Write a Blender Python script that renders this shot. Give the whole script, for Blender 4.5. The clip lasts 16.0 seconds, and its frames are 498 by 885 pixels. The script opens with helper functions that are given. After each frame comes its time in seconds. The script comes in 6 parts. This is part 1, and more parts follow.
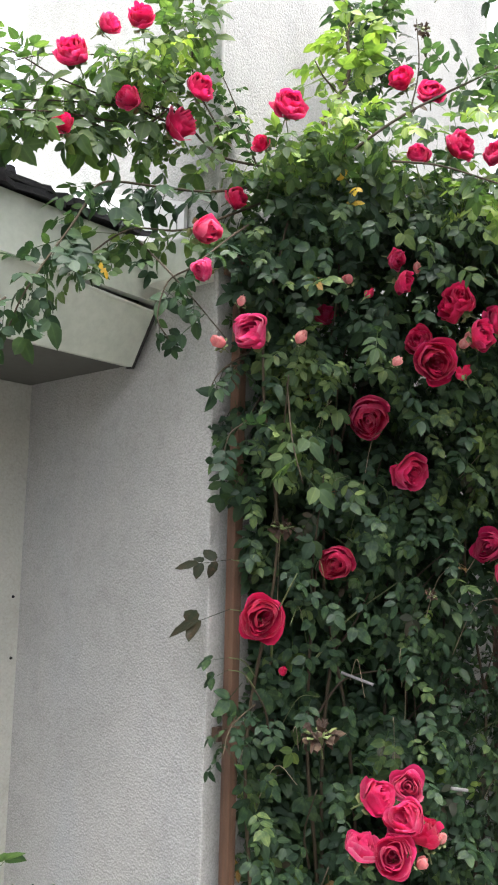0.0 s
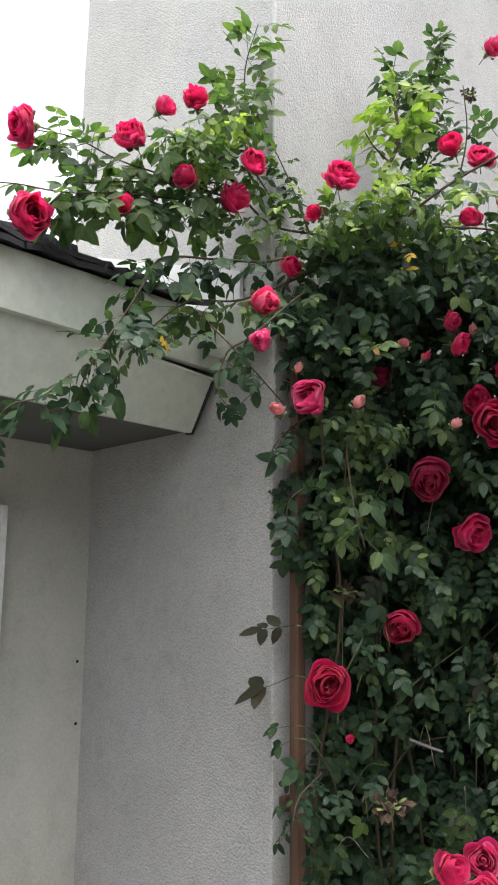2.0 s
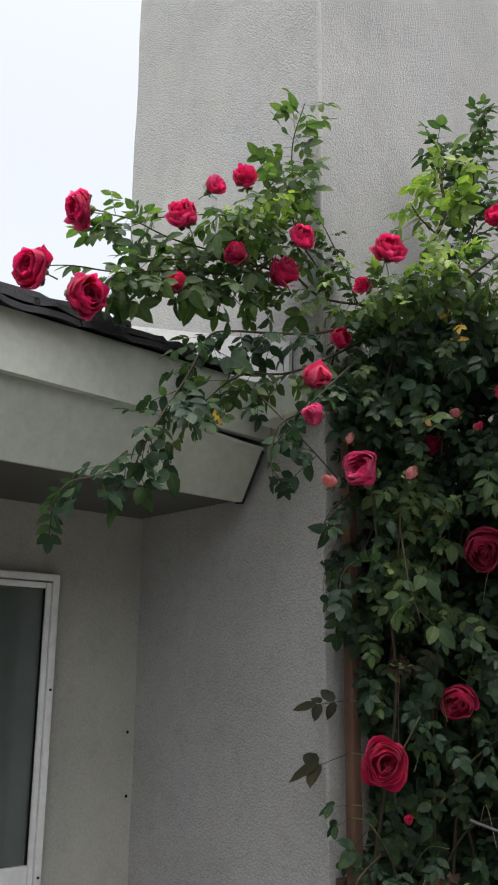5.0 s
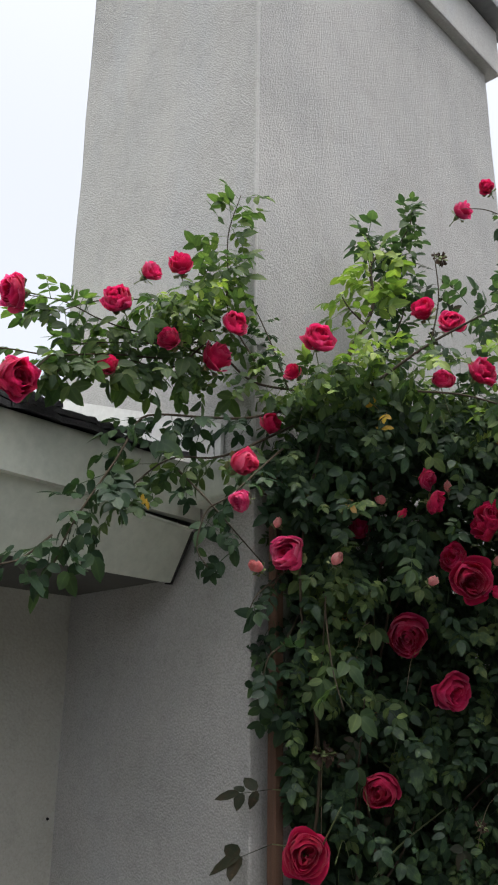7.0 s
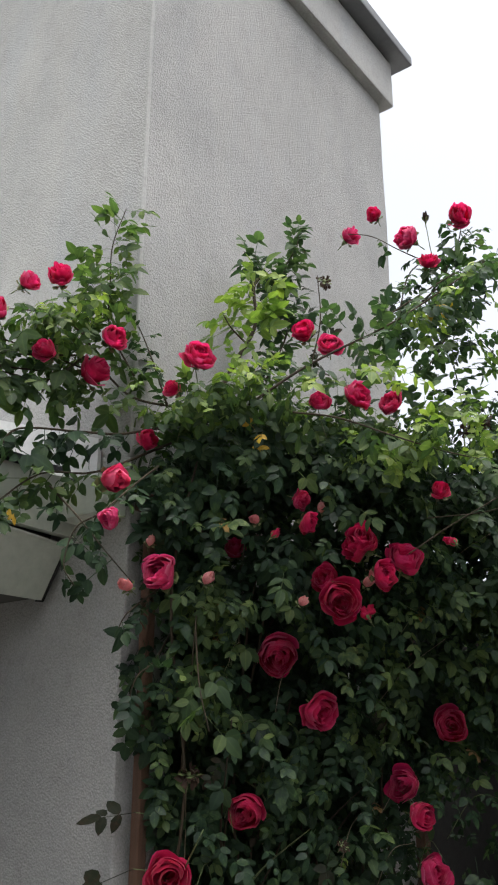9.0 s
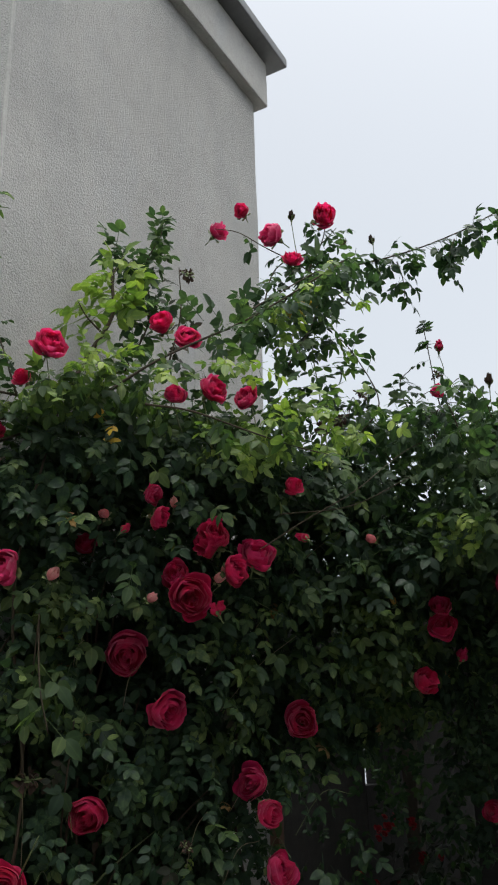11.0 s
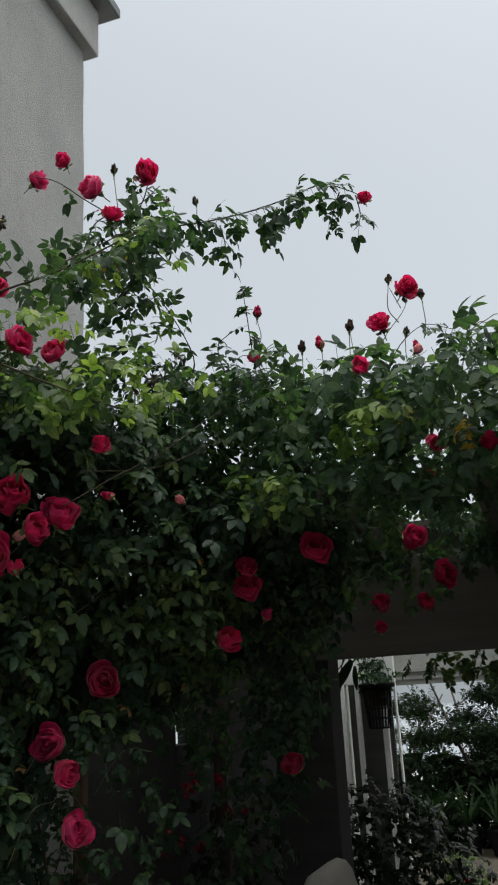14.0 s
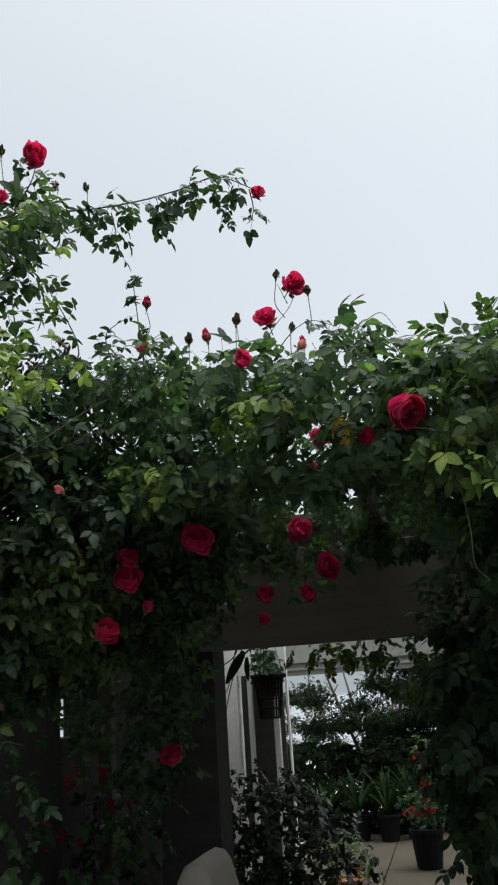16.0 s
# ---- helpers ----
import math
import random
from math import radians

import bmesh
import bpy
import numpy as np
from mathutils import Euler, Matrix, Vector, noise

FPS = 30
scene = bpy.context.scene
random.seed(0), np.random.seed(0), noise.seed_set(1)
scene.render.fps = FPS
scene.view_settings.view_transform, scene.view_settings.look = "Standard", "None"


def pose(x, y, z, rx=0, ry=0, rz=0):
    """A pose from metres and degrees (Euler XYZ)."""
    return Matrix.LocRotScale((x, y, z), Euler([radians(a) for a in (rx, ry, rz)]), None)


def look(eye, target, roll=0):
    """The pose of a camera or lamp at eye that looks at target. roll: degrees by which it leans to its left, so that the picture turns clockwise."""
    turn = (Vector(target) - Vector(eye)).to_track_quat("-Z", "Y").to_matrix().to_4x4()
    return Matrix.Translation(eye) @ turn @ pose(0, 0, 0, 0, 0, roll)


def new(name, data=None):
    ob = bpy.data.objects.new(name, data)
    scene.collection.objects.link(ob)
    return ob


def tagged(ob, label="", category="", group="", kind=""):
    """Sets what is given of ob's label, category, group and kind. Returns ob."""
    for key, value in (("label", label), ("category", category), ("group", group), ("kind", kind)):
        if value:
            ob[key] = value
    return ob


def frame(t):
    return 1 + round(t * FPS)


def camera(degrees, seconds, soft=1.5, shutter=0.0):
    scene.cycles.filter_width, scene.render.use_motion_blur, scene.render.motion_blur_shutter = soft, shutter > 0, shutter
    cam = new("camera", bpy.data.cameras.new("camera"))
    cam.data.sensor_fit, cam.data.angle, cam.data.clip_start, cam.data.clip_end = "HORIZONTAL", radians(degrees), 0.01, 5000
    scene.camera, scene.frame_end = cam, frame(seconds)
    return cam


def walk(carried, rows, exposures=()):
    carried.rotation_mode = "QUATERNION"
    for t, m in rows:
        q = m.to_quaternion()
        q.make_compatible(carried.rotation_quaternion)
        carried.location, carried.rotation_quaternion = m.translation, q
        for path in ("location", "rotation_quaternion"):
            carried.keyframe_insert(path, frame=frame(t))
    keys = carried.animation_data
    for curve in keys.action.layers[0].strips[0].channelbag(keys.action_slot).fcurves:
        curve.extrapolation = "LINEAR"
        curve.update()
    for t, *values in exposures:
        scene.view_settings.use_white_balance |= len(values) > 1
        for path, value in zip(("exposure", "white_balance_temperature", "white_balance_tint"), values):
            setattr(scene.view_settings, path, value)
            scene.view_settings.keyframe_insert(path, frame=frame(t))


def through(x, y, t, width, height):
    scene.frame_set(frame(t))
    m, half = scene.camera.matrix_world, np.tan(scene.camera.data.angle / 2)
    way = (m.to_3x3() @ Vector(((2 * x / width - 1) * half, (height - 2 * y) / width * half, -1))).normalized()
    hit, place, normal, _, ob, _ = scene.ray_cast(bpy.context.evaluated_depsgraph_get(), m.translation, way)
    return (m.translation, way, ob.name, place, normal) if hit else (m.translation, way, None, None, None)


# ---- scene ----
cam = camera(31.8, 16.0, 2.1)
METRES, EYE, TILT, LEAN, TURN = 0.55, 1.7, 0.0, 0.0, 41.5
ROWS = [
    (0.0, 0.0, 0.0, 0.0, -0.18, 8.03, -1.25),
    (0.5, -0.0108, -0.0185, 0.0145, 0.22, 8.67, -1.23),
    (1.0, -0.0198, -0.0241, 0.029, 0.95, 9.3, -1.13),
    (1.5, -0.0419, -0.0268, 0.0482, 1.91, 10.05, -0.89),
    (2.0, -0.0464, -0.0489, 0.0748, 3.28, 11.12, -0.53),
    (2.5, -0.0832, -0.0616, 0.0962, 4.16, 11.98, -0.12),
    (3.0, -0.0798, -0.0744, 0.1092, 5.05, 12.57, -0.07),
    (3.5, -0.1003, -0.0778, 0.1172, 5.82, 12.92, -0.21),
    (6.0, -0.0911, -0.1042, 0.2135, 5.21, 16.39, -0.79),
    (6.5, -0.0665, -0.13, 0.2365, 3.67, 17.62, -0.87),
    (7.0, -0.0261, -0.1525, 0.2475, 2.07, 18.65, -0.74),
    (7.5, -0.0, -0.1581, 0.2552, 0.41, 18.95, -0.53),
    (8.0, 0.0426, -0.1658, 0.265, -1.17, 19.35, -0.29),
    (8.5, 0.072, -0.1486, 0.2676, -2.64, 19.53, -0.21),
    (9.0, 0.1088, -0.14, 0.2721, -4.39, 19.63, -0.13),
    (9.5, 0.1533, -0.1208, 0.2778, -6.44, 19.85, 0.29),
    (12.0, 0.3, -0.0606, 0.2466, -15.67, 18.74, 1.95),
    (12.5, 0.3137, -0.0583, 0.2375, -17.58, 18.18, 2.19),
    (13.0, 0.331, -0.0532, 0.2302, -19.27, 17.63, 2.33),
    (13.5, 0.3634, -0.0532, 0.2261, -20.82, 17.28, 2.77),
    (14.0, 0.3956, -0.0674, 0.2234, -22.84, 17.15, 3.03),
    (14.5, 0.4334, -0.0801, 0.2223, -24.7, 16.87, 3.01),
    (15.0, 0.4687, -0.0932, 0.2181, -26.48, 16.56, 3.21),
    (15.5, 0.5051, -0.1062, 0.2188, -27.92, 16.34, 3.26),
    (16.0, 0.523, -0.1316, 0.2162, -28.97, 16.26, 3.6),
]
# seconds, stops, kelvin, tint
EXPOSURES = [(0, 2.5, 6500, 10), (1, 2.27, 6500, 10), (1.5, 2.06, 6500, 10), (2.5, 1.74, 6500, 10), (3.5, 1.2, 6500, 10), (7, 1.17, 6500, 10), (9.5, 1.23, 6500, 10), (12, 0.6, 6450, 5), (12.5, 0.64, 6450, 5), (13, 0.66, 6450, 5), (13.5, 0.48, 6450, 5), (14, 0.56, 6450, 5), (14.5, 0.86, 6450, 5), (15, 0.93, 6450, 5), (15.5, 0.97, 6450, 5), (16, 0.78, 6450, 5)]
walk(cam, [(t, pose(0, 0, EYE, TILT, LEAN, TURN) @ pose(METRES * x, METRES * y, METRES * z, 90 + pitch, roll, yaw)) for t, x, y, z, yaw, pitch, roll in ROWS], EXPOSURES)

# ---- light ----
world = bpy.data.worlds.new("sky")
scene.world = world
world.use_nodes = True
wn, wl = world.node_tree.nodes, world.node_tree.links
sky = wn.new("ShaderNodeTexSky")
sky.sky_type, sky.sun_disc = "NISHITA", False
sky.sun_elevation, sky.sun_rotation = radians(78), radians(112)
sky.air_density, sky.dust_density, sky.ozone_density = 1.0, 6.0, 1.0
pale = wn.new("ShaderNodeHueSaturation")
pale.inputs["Saturation"].default_value = 0.3
wl.new(sky.outputs[0], pale.inputs["Color"])
wl.new(pale.outputs[0], wn["Background"].inputs["Color"])
wn["Background"].inputs["Strength"].default_value = 0.15
sun = new("sun", bpy.data.lights.new("sun", "SUN"))
sun.data.energy, sun.data.angle, sun.data.color = 0.95, radians(60), (1.0, 0.97, 0.93)
sun.matrix_world = look((0.93, -0.37, 4.7), (0, 0, 0))


# ---- materials ----
def material(name, rough=0.6, metal=0.0, spec=0.5):
    m = bpy.data.materials.new(name)
    m.use_nodes = True
    b = m.node_tree.nodes["Principled BSDF"]
    b.inputs["Roughness"].default_value = rough
    b.inputs["Metallic"].default_value = metal
    b.inputs["Specular IOR Level"].default_value = spec
    return m, m.node_tree.nodes, m.node_tree.links, b


def coords(n, l, scale=(1, 1, 1), turn=(0, 0, 0)):
    c, mp = n.new("ShaderNodeTexCoord"), n.new("ShaderNodeMapping")
    mp.inputs["Rotation"].default_value = turn
    mp.inputs["Scale"].default_value = scale
    l.new(c.outputs["Object"], mp.inputs["Vector"])
    return mp.outputs[0]


def noisy(n, l, vec, scale, detail=4.0, rough=0.55):
    t = n.new("ShaderNodeTexNoise")
    t.inputs["Scale"].default_value, t.inputs["Detail"].default_value, t.inputs["Roughness"].default_value = scale, detail, rough
    l.new(vec, t.inputs["Vector"])
    return t.outputs["Fac"]


def ramp(n, l, fac, stops):
    r = n.new("ShaderNodeValToRGB")
    e = r.color_ramp.elements
    while len(e) < len(stops):
        e.new(0.5)
    for k, (p, c) in zip(e, stops):
        k.position, k.color = p, (*c, 1)
    l.new(fac, r.inputs[0])
    return r.outputs[0]


def mixed(n, l, kind, fac, a, b):
    x = n.new("ShaderNodeMix")
    x.data_type, x.blend_type = "RGBA", kind
    for sock, v in ((x.inputs[0], fac), (x.inputs[6], a), (x.inputs[7], b)):
        if isinstance(v, (int, float)):
            sock.default_value = v
        elif isinstance(v, tuple):
            sock.default_value = (*v, 1)
        else:
            l.new(v, sock)
    return x.outputs[2]


def relief(n, l, b, height, strength, distance, normal=None):
    u = n.new("ShaderNodeBump")
    u.inputs["Strength"].default_value, u.inputs["Distance"].default_value = strength, distance
    l.new(height, u.inputs["Height"])
    if normal:
        l.new(normal, u.inputs["Normal"])
    l.new(u.outputs[0], b.inputs["Normal"])
    return u.outputs[0]


def plain(name, light, dark, rough=0.6, grain=40.0, bump=0.2, depth=0.002, stretch=(1, 1, 1), metal=0.0, broad=2.0, spec=0.5):
    """A surface of two colours: broad stains and fine grain, with relief."""
    m, n, l, b = material(name, rough, metal, spec)
    v = coords(n, l, stretch)
    a = noisy(n, l, v, broad, 5)
    f = noisy(n, l, v, grain, 6, 0.65)
    c = ramp(n, l, a, ((0.3, dark), (0.7, light)))
    g = ramp(n, l, f, ((0.25, (0.72, 0.72, 0.72)), (0.75, (1.0, 1.0, 1.0))))
    l.new(mixed(n, l, "MULTIPLY", 0.8, c, g), b.inputs["Base Color"])
    relief(n, l, b, f, bump, depth)
    return m


def stucco(name, light, dark, grit=105.0, rough_cast=1.0):
    m, n, l, b = material(name, 0.92, 0, 0.2)
    v = coords(n, l, (1, 1, 1), (0.7, 0.5, 0.9))
    a = noisy(n, l, v, 1.3, 6, 0.6)
    s = noisy(n, l, coords(n, l, (2.2, 2.2, 0.7)), 1.1, 6, 0.62)
    c = ramp(n, l, a, ((0.3, dark), (0.65, light)))
    c = mixed(n, l, "MULTIPLY", 0.6, c, ramp(n, l, s, ((0.3, (0.80, 0.815, 0.83)), (0.5, (1.0, 0.985, 0.965)), (0.66, (0.94, 0.965, 1.0)))))
    spots = noisy(n, l, v, 14.0, 5, 0.7)
    c = mixed(n, l, "MULTIPLY", 0.5, c, ramp(n, l, spots, ((0.3, (0.8, 0.8, 0.79)), (0.5, (1, 1, 1)))))
    warp = n.new("ShaderNodeTexNoise")
    warp.inputs["Scale"].default_value, warp.inputs["Detail"].default_value = grit * 0.5, 1.0
    l.new(v, warp.inputs["Vector"])
    bent = n.new("ShaderNodeVectorMath")
    bent.operation = "MULTIPLY_ADD"
    bent.inputs[1].default_value = (0.0025, 0.0025, 0.0025)
    l.new(warp.outputs["Color"], bent.inputs[0])
    l.new(v, bent.inputs[2])
    vo = n.new("ShaderNodeTexVoronoi")
    vo.feature = "SMOOTH_F1"
    vo.inputs["Scale"].default_value, vo.inputs["Smoothness"].default_value = grit * 1.35, 0.5
    l.new(bent.outputs[0], vo.inputs["Vector"])
    lumps = n.new("ShaderNodeTexVoronoi")
    lumps.inputs["Scale"].default_value = grit * 0.9
    l.new(bent.outputs[0], lumps.inputs["Vector"])
    f = lumps.outputs["Distance"]
    c = mixed(n, l, "MULTIPLY", 0.34 * rough_cast, c, ramp(n, l, vo.outputs["Distance"], ((0.35, (1, 1, 1)), (0.75, (0.55, 0.55, 0.54)))))
    c = mixed(n, l, "MULTIPLY", 0.2 * rough_cast, c, ramp(n, l, f, ((0.1, (1, 1, 1)), (0.7, (0.55, 0.55, 0.54)))))
    pits = noisy(n, l, v, grit * 2.2, 2, 0.6)
    c = mixed(n, l, "MULTIPLY", 0.4 * rough_cast, c, ramp(n, l, pits, ((0.34, (0.42, 0.42, 0.41)), (0.5, (1, 1, 1)))))
    l.new(c, b.inputs["Base Color"])
    turned = n.new("ShaderNodeMath")
    turned.operation = "SUBTRACT"
    turned.inputs[0].default_value = 1.0
    l.new(vo.outputs["Distance"], turned.inputs[1])
    p = relief(n, l, b, turned.outputs[0], 0.5 * rough_cast, 0.005)
    relief(n, l, b, f, 0.4 * rough_cast, 0.004, p)
    return m


def leafy(name, dark, mid, light, rough=0.42, through=0.3, spec=0.3):
    m, n, l, b = material(name, rough, 0, spec)
    g = n.new("ShaderNodeNewGeometry")
    v = coords(n, l)
    clump = noisy(n, l, v, 7.0, 2)
    drift = n.new("ShaderNodeMath")
    drift.operation = "MULTIPLY_ADD"
    drift.inputs[1].default_value, drift.inputs[2].default_value = 1.9, -1.0
    l.new(clump, drift.inputs[0])
    own = n.new("ShaderNodeMath")
    own.operation = "MULTIPLY_ADD"
    own.inputs[1].default_value = 0.75
    own.inputs[2].default_value = 0.12
    l.new(g.outputs["Random Per Island"], own.inputs[0])
    both = n.new("ShaderNodeMath")
    both.operation, both.use_clamp = "ADD", True
    l.new(own.outputs[0], both.inputs[0])
    l.new(drift.outputs[0], both.inputs[1])
    c = ramp(n, l, both.outputs[0], ((0.0, dark), (0.55, mid), (0.93, light), (1.0, tuple(min(1, k * 1.5) for k in light))))
    f = noisy(n, l, v, 60.0, 3)
    c = mixed(n, l, "MULTIPLY", 0.6, c, ramp(n, l, f, ((0.3, (0.7, 0.72, 0.6)), (0.7, (1, 1, 1)))))
    rib = n.new("ShaderNodeAttribute")
    rib.attribute_name = "vein"
    c = mixed(n, l, "MULTIPLY", 1.0, c, ramp(n, l, rib.outputs["Fac"], ((0.0, (1.15, 1.1, 0.9)), (0.15, (1, 1, 1)), (0.5, (0.9, 0.92, 0.9)), (0.86, (1, 1, 1)), (0.98, (1.25, 1.22, 1.12)))))
    l.new(c, b.inputs["Base Color"])
    relief(n, l, b, f, 0.3, 0.002)
    t = n.new("ShaderNodeBsdfTranslucent")
    l.new(mixed(n, l, "MULTIPLY", 1.0, c, (1.2, 1.4, 0.6)), t.inputs["Color"])
    x = n.new("ShaderNodeMixShader")
    x.inputs[0].default_value = through
    l.new(b.outputs[0], x.inputs[1])
    l.new(t.outputs[0], x.inputs[2])
    l.new(x.outputs[0], n["Material Output"].inputs["Surface"])
    return m


def petally(name, deep, mid, pale_c):
    m, n, l, b = material(name, 0.55, 0, 0.25)
    b.inputs["Sheen Weight"].default_value = 0.15
    e = n.new("ShaderNodeAttribute")
    e.attribute_name = "edge"
    o = n.new("ShaderNodeObjectInfo")
    age = n.new("ShaderNodeMath")
    age.operation = "MULTIPLY_ADD"
    age.inputs[1].default_value, age.inputs[2].default_value = 0.5, -0.3
    l.new(o.outputs["Random"], age.inputs[0])
    s = n.new("ShaderNodeMath")
    s.operation = "ADD"
    l.new(e.outputs["Fac"], s.inputs[0])
    l.new(age.outputs[0], s.inputs[1])
    c = ramp(n, l, s.outputs[0], ((0.05, deep), (0.5, mid), (1.0, pale_c)))
    f = noisy(n, l, coords(n, l), 6.0, 5, 0.65)
    c = mixed(n, l, "MULTIPLY", 0.55, c, ramp(n, l, f, ((0.3, (0.62, 0.5, 0.55)), (0.65, (1, 1, 1)))))
    l.new(c, b.inputs["Base Color"])
    relief(n, l, b, f, 0.25, 0.02)
    t = n.new("ShaderNodeBsdfTranslucent")
    l.new(c, t.inputs["Color"])
    x = n.new("ShaderNodeMixShader")
    x.inputs[0].default_value = 0.55
    l.new(b.outputs[0], x.inputs[1])
    l.new(t.outputs[0], x.inputs[2])
    l.new(x.outputs[0], n["Material Output"].inputs["Surface"])
    return m


def glassy(name):
    m, n, l, b = material(name, 0.02)
    b.inputs["Base Color"].default_value = (0.92, 0.96, 0.95, 1)
    b.inputs["Transmission Weight"].default_value = 1.0
    b.inputs["IOR"].default_value = 1.45
    return m


STUCCO = stucco("white_stucco", (0.43, 0.43, 0.421), (0.36, 0.361, 0.355), 132.0, 0.85)
STUCCO_CROWN = stucco("smooth_white_stucco", (0.44, 0.44, 0.43), (0.38, 0.38, 0.372), 70.0, 0.45)
STUCCO_WALL = stucco("painted_stucco", (0.445, 0.445, 0.405), (0.38, 0.38, 0.345), 80.0, 0.4)
BOARD = plain("grey_green_paint", (0.50, 0.53, 0.46), (0.44, 0.47, 0.405), 0.5, 30, 0.1, 0.001)
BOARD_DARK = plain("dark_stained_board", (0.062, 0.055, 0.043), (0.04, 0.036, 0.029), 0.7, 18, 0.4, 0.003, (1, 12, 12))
# Near-black boards: shade put into the colour of side wall, post and joint strip.
BOARD_SHADE = plain("black_stained_board", (0.034, 0.033, 0.032), (0.021, 0.021, 0.021), 0.8, 18, 0.4, 0.003, (1, 12, 12), spec=0.2)
SHINGLE = plain("dark_roof_felt", (0.045, 0.045, 0.05), (0.022, 0.022, 0.025), 0.95, 130, 0.9, 0.006, spec=0.2)
METAL = plain("grey_sheet_metal", (0.20, 0.205, 0.21), (0.14, 0.145, 0.15), 0.5, 25, 0.1, 0.001, metal=0.4)
WHITE = plain("white_frame_paint", (0.78, 0.79, 0.78), (0.70, 0.71, 0.70), 0.4, 30, 0.06, 0.001)
# White paint of the veranda beam, greyed to carry the shade it lacks.
WHITE_SHADED = plain("aged_white_paint", (0.30, 0.31, 0.28), (0.22, 0.23, 0.205), 0.7, 20, 0.2, 0.002)
FLASH = plain("white_flashing_paint", (0.62, 0.62, 0.61), (0.52, 0.52, 0.51), 0.6, 30, 0.15, 0.002)
WOOD = plain("weathered_red_brown_wood", (0.165, 0.082, 0.046), (0.05, 0.028, 0.02), 0.8, 40, 0.9, 0.006, (10, 10, 0.7), broad=3)
# Concrete far darker than its own grey, to carry shade from absent trees.
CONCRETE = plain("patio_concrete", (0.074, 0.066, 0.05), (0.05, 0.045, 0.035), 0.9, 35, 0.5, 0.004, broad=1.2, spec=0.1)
# Gravel made pale to work as a reflector for lower walls and leaves.
GRAVEL = plain("grey_gravel", (0.38, 0.37, 0.35), (0.29, 0.285, 0.27), 0.95, 45, 0.9, 0.02)
SOIL = plain("soil", (0.12, 0.10, 0.08), (0.07, 0.058, 0.046), 0.95, 30, 0.9, 0.02)
BLACK = plain("black_plastic", (0.008, 0.008, 0.009), (0.005, 0.005, 0.006), 0.8, 40, 0.1, 0.001, spec=0.08)
CLAY = plain("terracotta", (0.42, 0.17, 0.10), (0.30, 0.12, 0.075), 0.8, 40, 0.3, 0.002)
FABRIC = plain("beige_fabric", (0.29, 0.27, 0.235), (0.23, 0.215, 0.19), 0.9, 220, 0.4, 0.001)
WIRE = plain("galvanised_wire", (0.3, 0.3, 0.3), (0.2, 0.2, 0.2), 0.55, 60, 0.1, 0.001, metal=0.9)
BARK = plain("green_brown_cane", (0.06, 0.045, 0.027), (0.035, 0.027, 0.018), 0.75, 90, 0.5, 0.002, spec=0.2)
BARK_GREEN = plain("green_cane", (0.12, 0.16, 0.05), (0.08, 0.10, 0.035), 0.55, 60, 0.2, 0.001)
STRAW = plain("dry_straw_stem", (0.24, 0.20, 0.12), (0.16, 0.13, 0.08), 0.7, 80, 0.2, 0.001)
TRUNK = plain("grey_bark", (0.12, 0.10, 0.08), (0.05, 0.042, 0.034), 0.9, 30, 0.9, 0.01, (1, 1, 0.3))
LEAF_DARK = leafy("rose_leaf_dark", (0.019, 0.039, 0.026), (0.030, 0.060, 0.034), (0.058, 0.098, 0.043), 0.45, 0.42, 0.2)
LEAF_MID = leafy("rose_leaf_mid", (0.041, 0.076, 0.037), (0.072, 0.118, 0.047), (0.125, 0.172, 0.063), 0.55, 0.54, 0.28)
LEAF_CANOPY = leafy("rose_leaf_canopy", (0.034, 0.065, 0.042), (0.057, 0.099, 0.057), (0.092, 0.138, 0.072), 0.55, 0.48, 0.3)
LEAF_LIME = leafy("rose_leaf_young", (0.105, 0.175, 0.048), (0.18, 0.26, 0.068), (0.27, 0.34, 0.095), 0.5, 0.42)
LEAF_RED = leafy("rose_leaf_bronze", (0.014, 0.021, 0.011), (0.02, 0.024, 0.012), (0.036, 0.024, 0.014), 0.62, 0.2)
LEAF_DRY = leafy("withered_leaf", (0.16, 0.09, 0.04), (0.24, 0.15, 0.07), (0.36, 0.22, 0.05), 0.7, 0.2)
LEAF_YELLOW = leafy("yellow_leaf", (0.45, 0.27, 0.03), (0.5, 0.33, 0.04), (0.55, 0.40, 0.05), 0.5, 0.3)
# Tree, shrub and strap leaves: near-black base colours stand in for missing shade.
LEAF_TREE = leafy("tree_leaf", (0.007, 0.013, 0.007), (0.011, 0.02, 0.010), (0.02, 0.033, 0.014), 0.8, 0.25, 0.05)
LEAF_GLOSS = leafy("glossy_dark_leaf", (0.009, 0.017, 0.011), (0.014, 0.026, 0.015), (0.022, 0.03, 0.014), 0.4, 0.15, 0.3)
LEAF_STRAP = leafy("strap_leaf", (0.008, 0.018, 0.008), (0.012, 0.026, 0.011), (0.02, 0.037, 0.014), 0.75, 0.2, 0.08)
PETAL = petally("crimson_petal", (0.60, 0.010, 0.085), (0.74, 0.032, 0.165), (0.84, 0.17, 0.36))
PETAL_ROSE = petally("rose_pink_petal", (0.68, 0.020, 0.14), (0.79, 0.07, 0.25), (0.86, 0.28, 0.44))
PETAL_PINK = petally("pink_petal", (0.62, 0.035, 0.12), (0.74, 0.11, 0.22), (0.84, 0.30, 0.38))
PETAL_PALE = petally("pale_bud_petal", (0.78, 0.26, 0.28), (0.84, 0.44, 0.42), (0.86, 0.58, 0.50))
PETAL_DRY = petally("withered_petal", (0.045, 0.026, 0.017), (0.085, 0.055, 0.035), (0.15, 0.105, 0.065))
